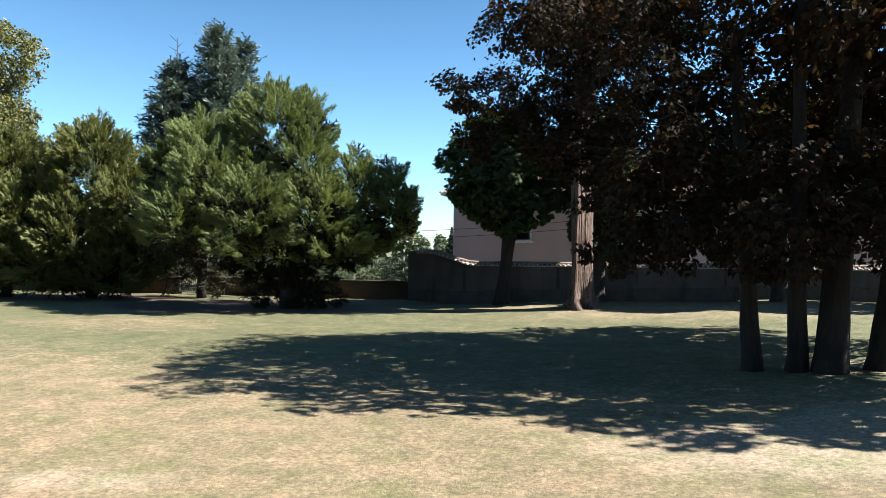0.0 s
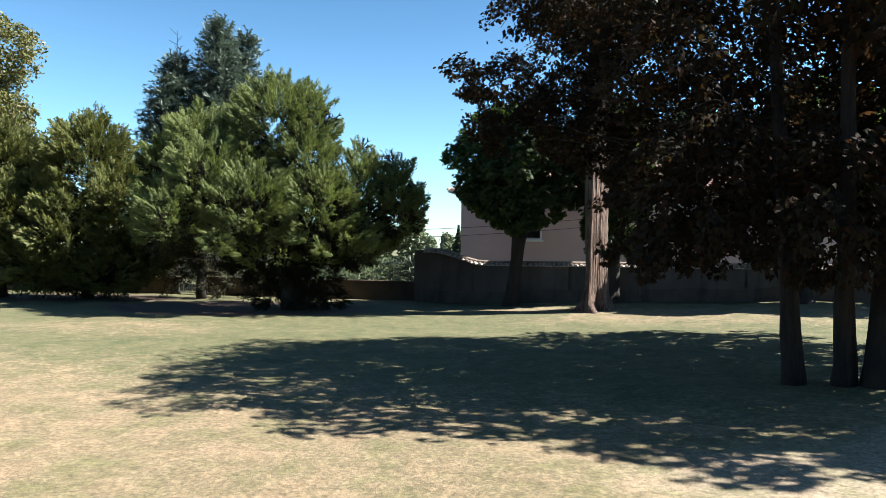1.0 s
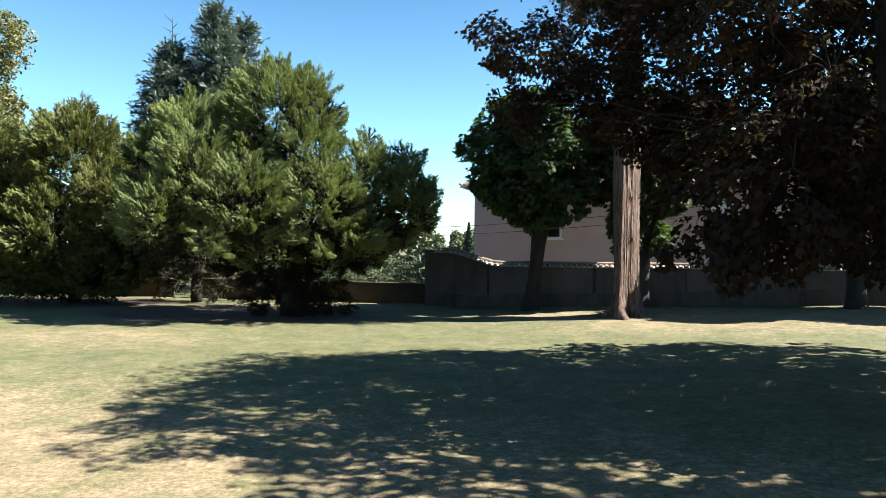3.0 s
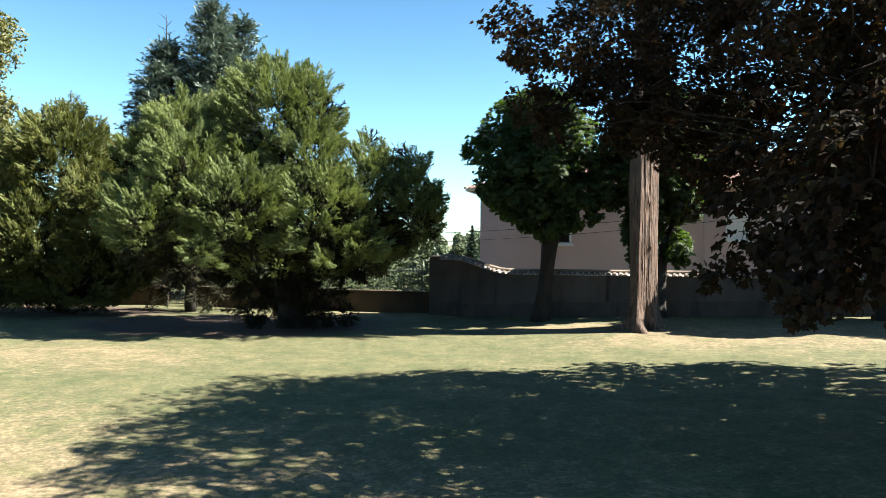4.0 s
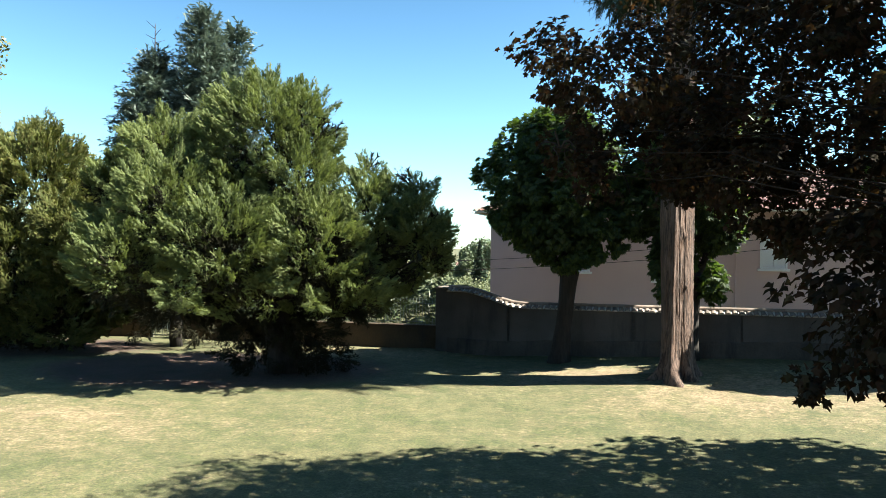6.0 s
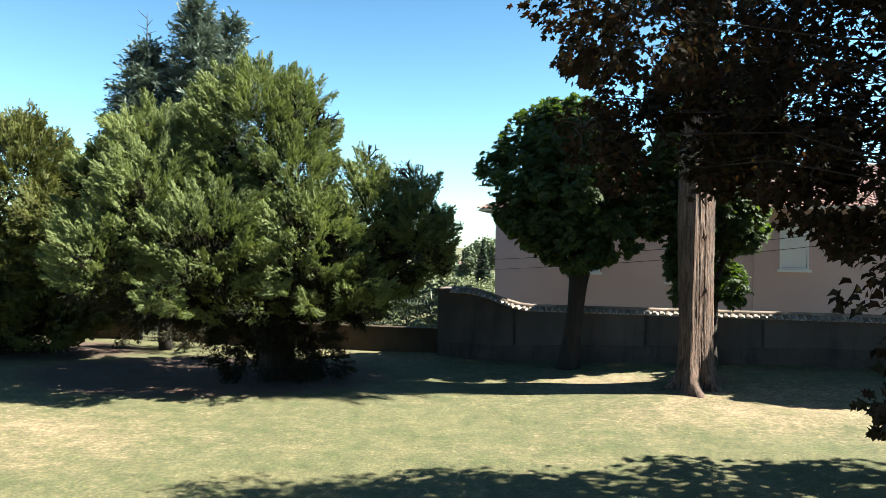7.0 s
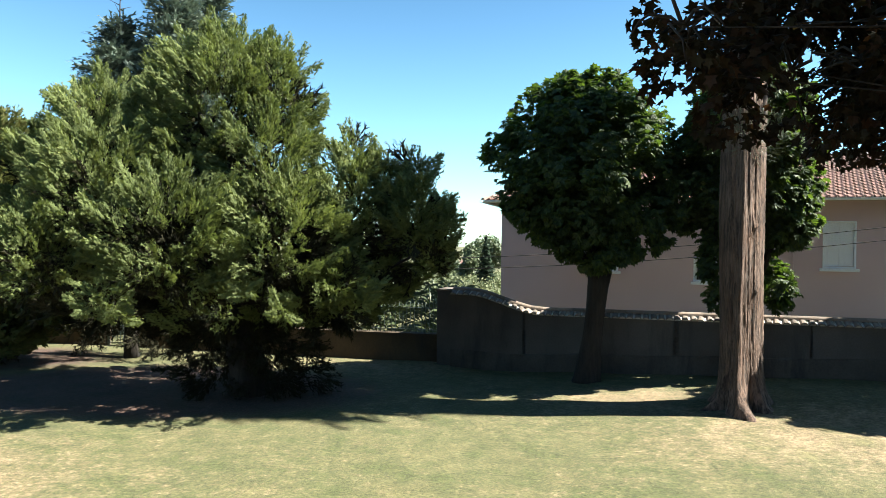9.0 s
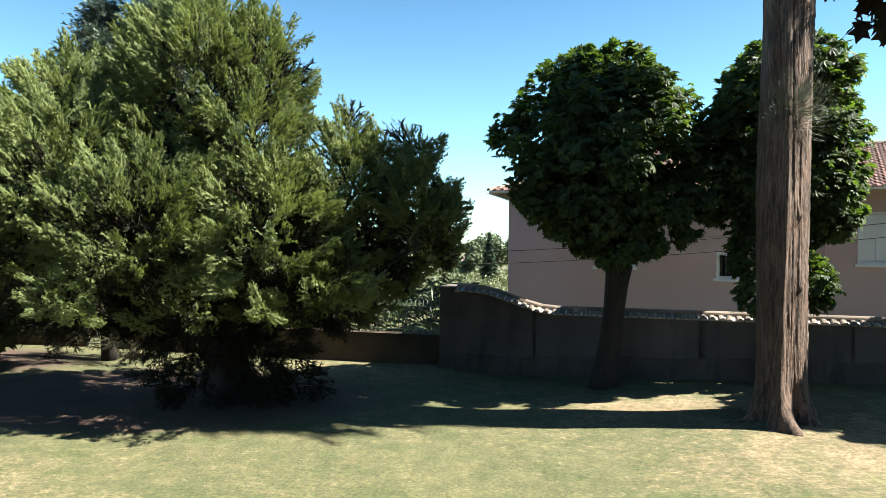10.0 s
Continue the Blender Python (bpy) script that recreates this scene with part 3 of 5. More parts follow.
def gutter_part(a, b):
    bm = bmesh.new()
    rows = []
    for p in (a, b):
        p = Vector(p)
        side = (Vector(b) - Vector(a)).normalized().cross(Vector((0, 0, 1)))
        ring = [p + side * (r * math.cos(t)) + Vector((0, 0, r * math.sin(t))) for r in (0.075, 0.066) for t in np.linspace(math.pi, 2 * math.pi, 7)]
        rows.append([bm.verts.new(c) for c in ring])
    p, q = rows
    for k in range(6):
        bm.faces.new((p[k], q[k], q[k + 1], p[k + 1]))
        bm.faces.new((p[k + 7], p[k + 8], q[k + 8], q[k + 7]))
    for k in (0, 6):
        bm.faces.new((p[k], q[k], q[k + 7], p[k + 7]))
    bmesh.ops.recalc_face_normals(bm, faces=bm.faces[:])
    return part("gutter", bm, M_WHITE, house, "pale half-round gutter")


gutter_part((-OVER, -OVER - 0.08, H_EAVE + 0.05), (H_LEN + OVER, -OVER - 0.08, H_EAVE + 0.05))
gutter_part((-OVER - 0.08, H_DEEP + OVER, H_EAVE + 0.05), (-OVER - 0.08, -OVER, H_EAVE + 0.05))
v, f = tube(bend((9.75, -0.05, -0.3), (9.75, -0.05, H_EAVE - 0.2), 0, 4), np.full(4, 0.028), 8)
mesh_object("downpipe", v, f, M_FACADE, house, "thin downpipe painted like the wall", smooth=True)

# ---- overhead cables ----
def cable(drop, label):
    xs = np.linspace(-38, 38, 60)
    pts = np.stack([xs, 33.6 - 0.2 * (xs - 2), 3.29 - drop + 0.00345 * (xs + 8) ** 2], -1)
    v, f = tube(pts, np.full(len(pts), 0.013), 6)
    ob = mesh_object("overhead_cable", v, f, M_CABLE, smooth=True)
    tagged(ob, label, "cable", "cables over the wall", "structure")


cable(0.0, "black overhead cable strung past the house")
cable(0.37, "thin black overhead cable below another")


# ---- plants: templates ----
def sprig_template(pairs=4, droop=0.2, width=0.05, spread=0.75):
    """A flat feathery spray, 1 long along +y, of narrow pointed shoots."""
    vs, fs = [], []

    def shoot(x, y, z, dx, dy, dz, w):
        n = len(vs)
        k = w / math.hypot(dx, dy)
        vs.extend([(x - dy * k, y + dx * k, z), (x + dy * k, y - dx * k, z + 0.015), (x + dx, y + dy, z + dz)])
        fs.append((n, n + 1, n + 2))
    shoot(0, 0.45, 0, 0, 0.6, -droop, width)
    shoot(0, 0.0, 0, 0, 0.75, 0.02, width * 0.8)
    for k in range(pairs):
        y = 0.06 + 0.7 * k / max(1, pairs - 1)
        ln = 0.46 * (1 - 0.5 * k / pairs)
        for s in (-1, 1):
            shoot(0, y + 0.04 * s, 0, s * ln * spread, ln * 0.78, -droop * ln + 0.07 * ((k + s) % 2), width)
    return np.array(vs, float), np.array(fs)


def leaf_from(side, top):
    """A flat leaf out of one half of its outline, folded a little along its midrib and drooping at its lobes."""
    out = [(0, 0.03)] + side + [(0, top)] + [(-x, y) for x, y in side[::-1]]
    vs = [(0, 0.3, 0.04)] + [(x, y, -0.2 * abs(x) - 0.15 * max(0, y - 0.3)) for x, y in out]
    return np.array(vs, float), np.array([(0, 1 + k, 1 + (k + 1) % len(out)) for k in range(len(out))])


def maple_template():
    """A five-lobed leaf, 1 across."""
    return leaf_from([(0.5, 0.05), (0.3, 0.27), (0.54, 0.6), (0.2, 0.62)], 1.0)


def chestnut_template():
    """A hand of seven drooping leaflets, about 1 across."""
    vs, fs = [], []
    for k in range(7):
        a = radians(-105 + 35 * k)
        ln = 0.55 - 0.06 * abs(k - 3)
        d, q = np.array([math.sin(a), math.cos(a)]), np.array([math.cos(a), -math.sin(a)])
        n = len(vs)
        mid = d * ln * 0.62
        vs += [(0, 0, 0), (*(mid + q * 0.11), -0.08), (*(d * ln), -0.2), (*(mid - q * 0.11), -0.08)]
        fs += [(n, n + 1, n + 2), (n, n + 2, n + 3)]
    return np.array(vs, float), np.array(fs)


def tuft_template():
    """A loose handful of oval leaves."""
    g = np.random.default_rng(3)
    vs, fs = [], []
    for k in range(6):
        c = g.uniform(-0.45, 0.45, 3)
        d, q = unit(g.normal(0, 1, 3)) * 0.24, unit(g.normal(0, 1, 3)) * 0.13
        n = len(vs)
        vs += [tuple(c - d), tuple(c + q), tuple(c + d), tuple(c - q)]
        fs += [(n, n + 1, n + 2), (n, n + 2, n + 3)]
    return np.array(vs, float), np.array(fs)


SPRAY = sprig_template(2, 0.2, 0.052, 0.62)
YEW_SPRAY = sprig_template(2, 0.25, 0.1, 0.6)
SMALL_LEAF = (np.array([(0, 0, 0.02), (0.5, 0.22, -0.08), (0.24, 0.5, 0.0), (0, 1, -0.12), (-0.24, 0.5, 0.0), (-0.5, 0.22, -0.08)], float), np.array([(0, 1, 2), (0, 2, 3), (0, 3, 4), (0, 4, 5)]))
SPRIG_FINE, MAPLE_LEAF, CHESTNUT_LEAF, TUFT = sprig_template(6, 0.35, 0.03, 0.5), maple_template(), chestnut_template(), tuft_template()


def on_ball(n, g):
    return unit(g.normal(0, 1, (n, 3)))


def plume_crown(lobes, per_area, sprigs, size, lift, length, g, floor=0.2, template=None, keep=None):
    """Foliage of an evergreen: pointed plumes that stand out of rounded lobes. lobes: (centre, radii)."""
    P, A, N, S = [], [], [], []
    for c, r in lobes:
        c, r = np.array(c, float), np.array(r, float)
        area = 4 * np.pi * (r[0] * r[1] * r[2]) ** (2 / 3)
        n = int(area * per_area)
        u = on_ball(n, g)
        depth = np.where(g.uniform(0, 1, (n, 1)) < 0.75, g.uniform(0.85, 1.06, (n, 1)), g.uniform(0.5, 0.85, (n, 1)))
        root = c + u * r * (depth - 0.3)
        axis = unit(u * np.array([1, 1, 0.7]) + np.array([0, 0, 1]) * g.uniform(lift * 0.5, lift * 1.3, (n, 1)) + g.normal(0, 0.18, (n, 3)))
        ln = g.uniform(0.6, 1.35, (n, 1)) * length
        for k in range(sprigs):
            s = ((k + g.uniform(0, 1, (n, 1))) / sprigs) ** 0.75
            rad = unit(np.cross(axis, g.normal(0, 1, (n, 3))))
            out = 0.27 * (1 - s) ** 0.6 * (0.35 + 0.65 * np.minimum(1, s * 5)) + 0.012
            place = root + axis * ln * s + rad * out * length * g.uniform(0.6, 1.1, (n, 1))
            way = unit(axis * (0.75 + 0.6 * s ** 2) + rad * (0.62 - 0.4 * s) + g.normal(0, 0.2, (n, 3)))
            P.append(place)
            A.append(way)
            N.append(unit(rad + np.array([0, 0, 0.45]) + g.normal(0, 0.28, (n, 3))))
            S.append(g.uniform(0.7, 1.25, n) * size * (1.1 - 0.4 * s[:, 0]))
    P, A, N, S = np.concatenate(P), np.concatenate(A), np.concatenate(N), np.concatenate(S)
    ok = P[:, 2] > ground_z(P[:, 0], P[:, 1]) + floor
    if keep is not None:
        ok &= keep(P)
    return scatter(template or SPRAY, P[ok], A[ok], N[ok], S[ok])


def pad_crown(lobes, spacing, length, sprays, size, g, floor, lift=0.6, fat=0.34, under=-0.5, back=0.4):
    """Foliage of a yew: rounded pointed pads of overlapping sprays that stand out of the lobes, dark gaps between them."""
    C, Rd = np.array([c for c, r in lobes], float), np.array([r for c, r in lobes], float)
    U, Q = [], []
    for c, r in zip(C, Rd):
        n = max(6, int(4 * np.pi * (r[0] * r[1] * r[2]) ** (2 / 3) / spacing ** 2))
        k = np.arange(n) + 0.5
        th = np.pi * (1 + 5 ** 0.5) * k + g.uniform(0, 6.28)
        zc = 1 - 2 * k / n
        u = unit(np.stack([np.cos(th) * np.sqrt(1 - zc ** 2), np.sin(th) * np.sqrt(1 - zc ** 2), zc], -1) + g.normal(0, 0.16, (n, 3)))
        q = c + u * r * g.uniform(0.84, 1.0, (n, 1))
        inside = (np.linalg.norm((q[:, None] - C[None]) / Rd[None], axis=-1) < 0.82).sum(1) > (np.linalg.norm((q - c) / r, axis=-1) < 0.82)
        ok = ~inside & (u[:, 2] > under + g.normal(0, 0.1, n)) & ((u[:, 1] < 0.4) | (g.uniform(0, 1, n) < back))
        U.append(u[ok])
        Q.append(q[ok])
    u, q = np.concatenate(U), np.concatenate(Q)
    n = len(u)
    axis = unit(u * [1, 1, 0.5] + np.array([0, 0, lift]) * g.uniform(0.2, 1.5, (n, 1)) + g.normal(0, 0.16, (n, 3)))
    side = unit(np.cross(axis, [0, 0, 1.0]) + g.normal(0, 0.05, (n, 3)))
    top = np.cross(side, axis)
    ln = (g.uniform(0.7, 1.35, n) * length)[:, None, None]
    root = (q - axis * ln[:, 0] * 0.4)[:, None]
    s = g.uniform(0.02, 1, (n, sprays, 1)) ** 0.8
    a = g.uniform(-0.38 * np.pi, 1.38 * np.pi, (n, sprays, 1))
    rad = np.cos(a) * side[:, None] + 0.72 * np.sin(a) * top[:, None]
    out = fat * np.sqrt(np.clip(1.05 - s, 0, 1)) * np.minimum(1, 0.5 + 1.6 * s) * g.uniform(0.6, 1.12, (n, sprays, 1))
    bow = 0.16 * s ** 2 * np.array([0, 0, 1.0])
    P = (root + axis[:, None] * ln * s * 0.95 + rad * out * ln + bow * ln).reshape(-1, 3)
    A = unit(axis[:, None] * (0.8 + 0.4 * s ** 2) + rad * (0.6 - 0.4 * s) + g.normal(0, 0.22, (n, sprays, 3))).reshape(-1, 3)
    N = unit(rad + np.array([0, 0, 0.2]) + g.normal(0, 0.22, (n, sprays, 3))).reshape(-1, 3)
    S = (g.uniform(0.75, 1.3, (n, sprays, 1)) * size * (1.12 - 0.4 * s)).ravel()
    ok = P[:, 2] > ground_z(P[:, 0], P[:, 1]) + floor
    return scatter(YEW_SPRAY, P[ok], A[ok], N[ok], S[ok])


def leaf_crown(lobes, density, size, g, template, shell=0.35, droop=0.6, keep=None, face_up=0.6, swell=(0.78, 1.12)):
    """Foliage of a broadleaf: leaves in uneven shells round the lobes, thick outside and thin inside."""
    P, A, N, S = [], [], [], []
    for c, r in lobes:
        c, r = np.array(c, float), np.array(r, float)
        area = 4 * np.pi * (r[0] * r[1] * r[2]) ** (2 / 3)
        n = int(area * density)
        u = on_ball(n, g)
        knots = on_ball(max(8, int(area * 1.1)), g)
        near = (u @ knots.T).argmax(1)
        u = unit(u * 0.62 + knots[near] * 0.42 + g.normal(0, 0.05, (n, 3)))
        bulge = g.uniform(*swell, len(knots))[near]
        d = bulge * (1 - shell * np.abs(g.normal(0, 0.8, n)).clip(0, 2.2) * 0.5)
        P.append(c + u * r * d[:, None])
        A.append(unit(u * np.array([1, 1, 0.4]) + np.array([0, 0, -droop]) + g.normal(0, 0.45, (n, 3))))
        N.append(unit(u * 0.6 + np.array([0, 0, face_up]) + g.normal(0, 0.4, (n, 3))))
        S.append(g.uniform(0.75, 1.25, n) * (size(P[-1]) if callable(size) else size))
    P, A, N, S = np.concatenate(P), np.concatenate(A), np.concatenate(N), np.concatenate(S)
    if keep is not None:
        ok = keep(P)
        P, A, N, S = P[ok], A[ok], N[ok], S[ok]
    return scatter(template, P, A, N, S)


def limbs(base, lobes, r0, g, share=0.75):
    """Boughs from a trunk's fork into the lobes."""
    out = []
    for n, (c, r) in enumerate(lobes):
        end = np.array(c) + np.array([0, 0, 0.25 * r[2]])
        start = np.array(base) + (end - np.array(base)) * 0.02
        pts = bend(start, start + (end - start) * 0.95, -0.12 * np.linalg.norm(end - start) * share, 8, 0.06, n + 5)
        out.append((pts, np.linspace(r0, r0 * 0.25, 8)))
    return out


# ---- great yew ----
def tree(name, x, y, label, category="tree", group=""):
    return holder(name, x, y, gz(x, y), label, category, group)


def world_child(ob, parent):
    """Keep a part, whose mesh lies in world places, where it is under its thing."""
    ob.matrix_parent_inverse = Matrix.Translation(parent.location).inverted()
    return ob


def trunk_part(parent, pts, radii, material, sides=14, flutes=0.12, name="trunk", seed=1, lobes=5, label=""):
    v, f = tube(pts, radii, sides, flutes, seed, lobes)
    return world_child(mesh_object(name, v, f, material, parent, label, smooth=True), parent)


g = np.random.default_rng(21)
YEW = [((-7.45, 29.3, 7.0), (1.9, 2.2, 2.3)), ((-10.5, 29.1, 5.6), (1.35, 1.8, 2.5)), ((-3.9, 28.7, 4.15), (1.3, 1.5, 1.85)),
       ((-2.35, 28.3, 4.25), (0.65, 1.1, 1.1)), ((-1.75, 28.1, 3.7), (0.45, 0.7, 0.55)), ((-5.3, 27.3, 3.6), (1.7, 1.6, 1.7)), ((-7.6, 26.5, 3.7), (1.7, 1.5, 1.6)),
       ((-6.8, 30.0, 3.4), (3.2, 1.9, 2.3)), ((-8.3, 28.8, 5.3), (1.6, 1.8, 2.0)), ((-6.1, 29.2, 6.9), (1.0, 1.4, 2.0)), ((-6.0, 28.1, 5.5), (1.3, 1.3, 1.4)), ((-12.0, 28.9, 4.9), (0.85, 1.3, 1.8)), ((-9.4, 27.2, 4.6), (1.5, 1.6, 1.9)), ((-11.4, 27.8, 3.4), (1.1, 1.3, 1.5)),
       ((-10.2, 26.0, 3.3), (1.1, 1.1, 1.1)), ((-4.3, 27.2, 2.7), (1.2, 1.0, 0.8)), ((-3.95, 28.7, 5.85), (0.34, 0.36, 0.65)), ((-3.1, 28.5, 5.4), (0.28, 0.3, 0.5)), ((-2.3, 28.4, 5.4), (0.27, 0.3, 0.6)), ((-1.6, 28.2, 4.2), (0.22, 0.25, 0.45)),
       ((-3.2, 29.3, 3.6), (1.1, 1.0, 1.3)), ((-2.3, 28.8, 3.5), (0.7, 0.7, 0.9)), ((-4.1, 29.0, 2.5), (1.2, 1.1, 0.85)), ((-5.6, 28.7, 2.4), (1.3, 1.1, 0.8)), ((-3.7, 28.9, 2.7), (1.2, 1.1, 0.8)), ((-6.6, 28.1, 2.2), (2.8, 1.4, 1.0)), ((-9.8, 27.6, 2.2), (1.6, 1.2, 0.9))]
yew = tree("yew_tree", -6.6, 28.8, "huge spreading dark green yew with skirts near the ground")
base = (-6.6, 28.8, gz(-6.6, 28.8))
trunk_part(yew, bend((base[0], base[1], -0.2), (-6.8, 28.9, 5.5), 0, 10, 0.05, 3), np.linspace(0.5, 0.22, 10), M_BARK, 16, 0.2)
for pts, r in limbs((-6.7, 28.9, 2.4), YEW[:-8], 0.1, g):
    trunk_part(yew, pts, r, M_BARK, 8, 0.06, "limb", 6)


def shrunk(lobes, k):
    return [(c, tuple(k * q for q in r)) for c, r in lobes]


hang = [((-8.3, 25.0, 2.65), (0.55, 0.35, 0.3)), ((-8.0, 25.1, 2.3), (0.3, 0.25, 0.15)), ((-4.8, 25.6, 2.4), (0.22, 0.2, 0.2)), ((-5.6, 25.7, 2.8), (0.26, 0.2, 0.16))]
v, f = join([pad_crown(YEW[:-2], 0.53, 0.78, 78, 0.19, g, 1.6, 0.5, 0.29), pad_crown(shrunk(YEW[:-1], 0.84), 0.85, 0.8, 56, 0.22, g, 1.5, 0.6, 0.36, -0.7, 0.5),
             pad_crown(hang, 0.3, 0.42, 60, 0.12, g, 1.4, 0.0, 0.4, -0.9)])
# Low boughs near the ground; their dark mass also stands in for shade.
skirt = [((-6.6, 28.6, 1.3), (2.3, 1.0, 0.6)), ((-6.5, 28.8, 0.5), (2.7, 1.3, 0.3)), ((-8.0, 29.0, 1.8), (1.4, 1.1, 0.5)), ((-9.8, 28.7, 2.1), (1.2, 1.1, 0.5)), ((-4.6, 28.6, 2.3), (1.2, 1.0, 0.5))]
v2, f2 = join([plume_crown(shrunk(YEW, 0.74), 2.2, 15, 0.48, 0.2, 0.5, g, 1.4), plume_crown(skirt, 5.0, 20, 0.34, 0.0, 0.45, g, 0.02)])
world_child(mesh_object("inner_growth", v2, f2, M_TWIG, yew, "bare inner twigs and low skirt, crown shade in their dark colour"), yew)
world_child(mesh_object("crown", v, f, M_YEW, yew, "feathery dark green needle sprays"), yew)

# ---- yews along the low wall ----
def side_yew(x, y, lobes, label, seed):
    g = np.random.default_rng(seed)
    t = tree("yew_tree", x, y, label, "tree", "yews along the low wall")
    trunk_part(t, bend((x, y, -0.2), (x, y + 0.1, 4.5), 0, 8, 0.04, seed), np.linspace(0.26, 0.1, 8), M_BARK, 10, 0.15)
    for pts, r in limbs((x, y, 1.2), lobes, 0.09, g):
        trunk_part(t, pts, r, M_BARK, 6, 0, "limb", 6)
    v, f = join([pad_crown(lobes, 0.66, 0.9, 58, 0.26, g, 0.15, 0.8, 0.32, -0.8, 0.15), pad_crown(shrunk(lobes, 0.85), 0.74, 0.95, 30, 0.52, g, 0.15, 0.7, 0.46, -0.8, 0.5)])
    # Low lobes in the same dark tone stand in for shade under the crown.
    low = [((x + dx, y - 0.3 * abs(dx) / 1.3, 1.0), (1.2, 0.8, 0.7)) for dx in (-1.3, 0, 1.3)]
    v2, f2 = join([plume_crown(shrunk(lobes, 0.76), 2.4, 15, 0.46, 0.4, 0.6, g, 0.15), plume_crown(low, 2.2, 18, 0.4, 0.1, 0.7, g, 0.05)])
    world_child(mesh_object("inner_growth", v2, f2, M_TWIG, t, "inner twigs and low growth, crown shade in their dark colour"), t)
    world_child(mesh_object("crown", v, f, M_OLIVE, t, "upright olive-green needle sprays"), t)


side_yew(-17.2, 32.6, [((-17.2, 32.6, 5.5), (1.9, 2.1, 2.9)), ((-19.0, 32.4, 3.8), (1.9, 1.6, 2.5)), ((-14.8, 32.2, 2.2), (1.7, 1.4, 1.6)), ((-15.0, 31.8, 3.7), (1.6, 1.6, 2.4)), ((-17.3, 31.3, 2.8), (2.0, 1.6, 2.0)), ((-16.6, 32.0, 1.2), (2.6, 1.6, 1.0)), ((-18.5, 31.1, 1.5), (1.4, 1.0, 1.3)), ((-15.4, 31.2, 1.2), (1.2, 0.9, 1.1))], "tall dense olive-green yew with a pointed top", 31)
side_yew(-21.6, 33.0, [((-21.6, 33.0, 4.8), (2.4, 2.2, 3.0)), ((-23.4, 33.2, 3.6), (1.9, 1.6, 2.5)), ((-22.0, 31.9, 2.0), (2.0, 1.5, 1.5)), ((-20.0, 31.6, 3.2), (1.7, 1.5, 2.2)), ((-20.0, 32.2, 1.5), (1.4, 1.2, 0.9)), ((-21.9, 31.0, 1.4), (1.7, 1.0, 1.3)), ((-20.6, 31.0, 2.6), (1.1, 0.9, 1.2))], "broad bushy yew beside the low wall", 32)
side_yew(-25.6, 34.2, [((-25.6, 34.2, 4.6), (2.5, 2.2, 3.0)), ((-24.0, 33.0, 3.0), (1.7, 1.5, 2.0))], "thick rounded yew with brownish green sprays", 33)
side_yew(-12.3, 33.8, [((-13.3, 33.4, 5.2), (0.8, 0.9, 2.1)), ((-13.2, 32.4, 3.2), (1.3, 1.2, 1.7))], "slender young yew with a narrow top", 34)


# ---- blue-grey conifers beyond the wall ----
def spruce(x, y, h, r, label, seed, dead=0.0, round_top=0.35):
    g = np.random.default_rng(seed)
    t = tree("spruce_tree", x, y, label, "tree", "blue-grey conifers beyond the wall")
    z0 = gz(x, y)
    trunk_part(t, bend((x, y, z0 - 0.2), (x, y, z0 + h + dead), 0, 12), np.linspace(0.24, 0.012, 12), M_BARK, 8, 0.05)
    P, A, N, S = [], [], [], []
    n = int(160 * r)
    for k in range(n):
        s = (k + g.uniform(0, 1)) / n
        z = z0 + 2.0 + (h - 2.0) * s
        a = g.uniform(0, 2 * math.pi)
        reach = r * min(1.0, (1 - s) ** 0.7 + 0.1) * g.uniform(0.72, 1.15)
        d = np.array([math.cos(a), math.sin(a), g.uniform(-0.1, 0.35)])
        m = max(5, int(reach * 9))
        q = np.linspace(0.15, 1.0, m)[:, None]
        p = np.array([x, y, z]) + d * reach * q + np.array([0, 0, -0.25]) * reach * q ** 2 + g.normal(0, 0.1, (m, 3))
        P.append(np.repeat(p, 2, 0) + g.normal(0, 0.12, (2 * m, 3)))
        A.append(unit(np.repeat(np.tile(d, (m, 1)), 2, 0) + g.normal(0, 0.45, (2 * m, 3)) + np.array([0, 0, 0.25])))
        N.append(unit(np.array([0, 0, 1.0]) + g.normal(0, 0.4, (2 * m, 3))))
        S.append(g.uniform(0.34, 0.56, 2 * m))
    v, f = scatter(YEW_SPRAY, np.concatenate(P), np.concatenate(A), np.concatenate(N), np.concatenate(S))
    world_child(mesh_object("crown", v, f, M_SPRUCE, t, "blue-grey needle boughs"), t)
    for k in range(int(dead * 5)):
        zz = z0 + h + dead * (k + 0.5) / max(1, int(dead * 5)) * 0.9
        a = k * 2.4
        trunk_part(t, bend((x, y, zz), (x + 0.5 * math.cos(a), y + 0.5 * math.sin(a), zz + 0.25), 0, 4), np.linspace(0.02, 0.006, 4), M_BARK, 5, 0, "dead_twig", 2)


spruce(-14.2, 41.0, 15.7, 3.0, "tall blue-grey spruce with a blunt top", 41)
spruce(-13.1, 42.3, 15.3, 2.0, "narrow spruce close against a taller one", 42)
spruce(-16.6, 40.6, 13.4, 3.1, "spruce with a bare dead leader", 43, 1.6)

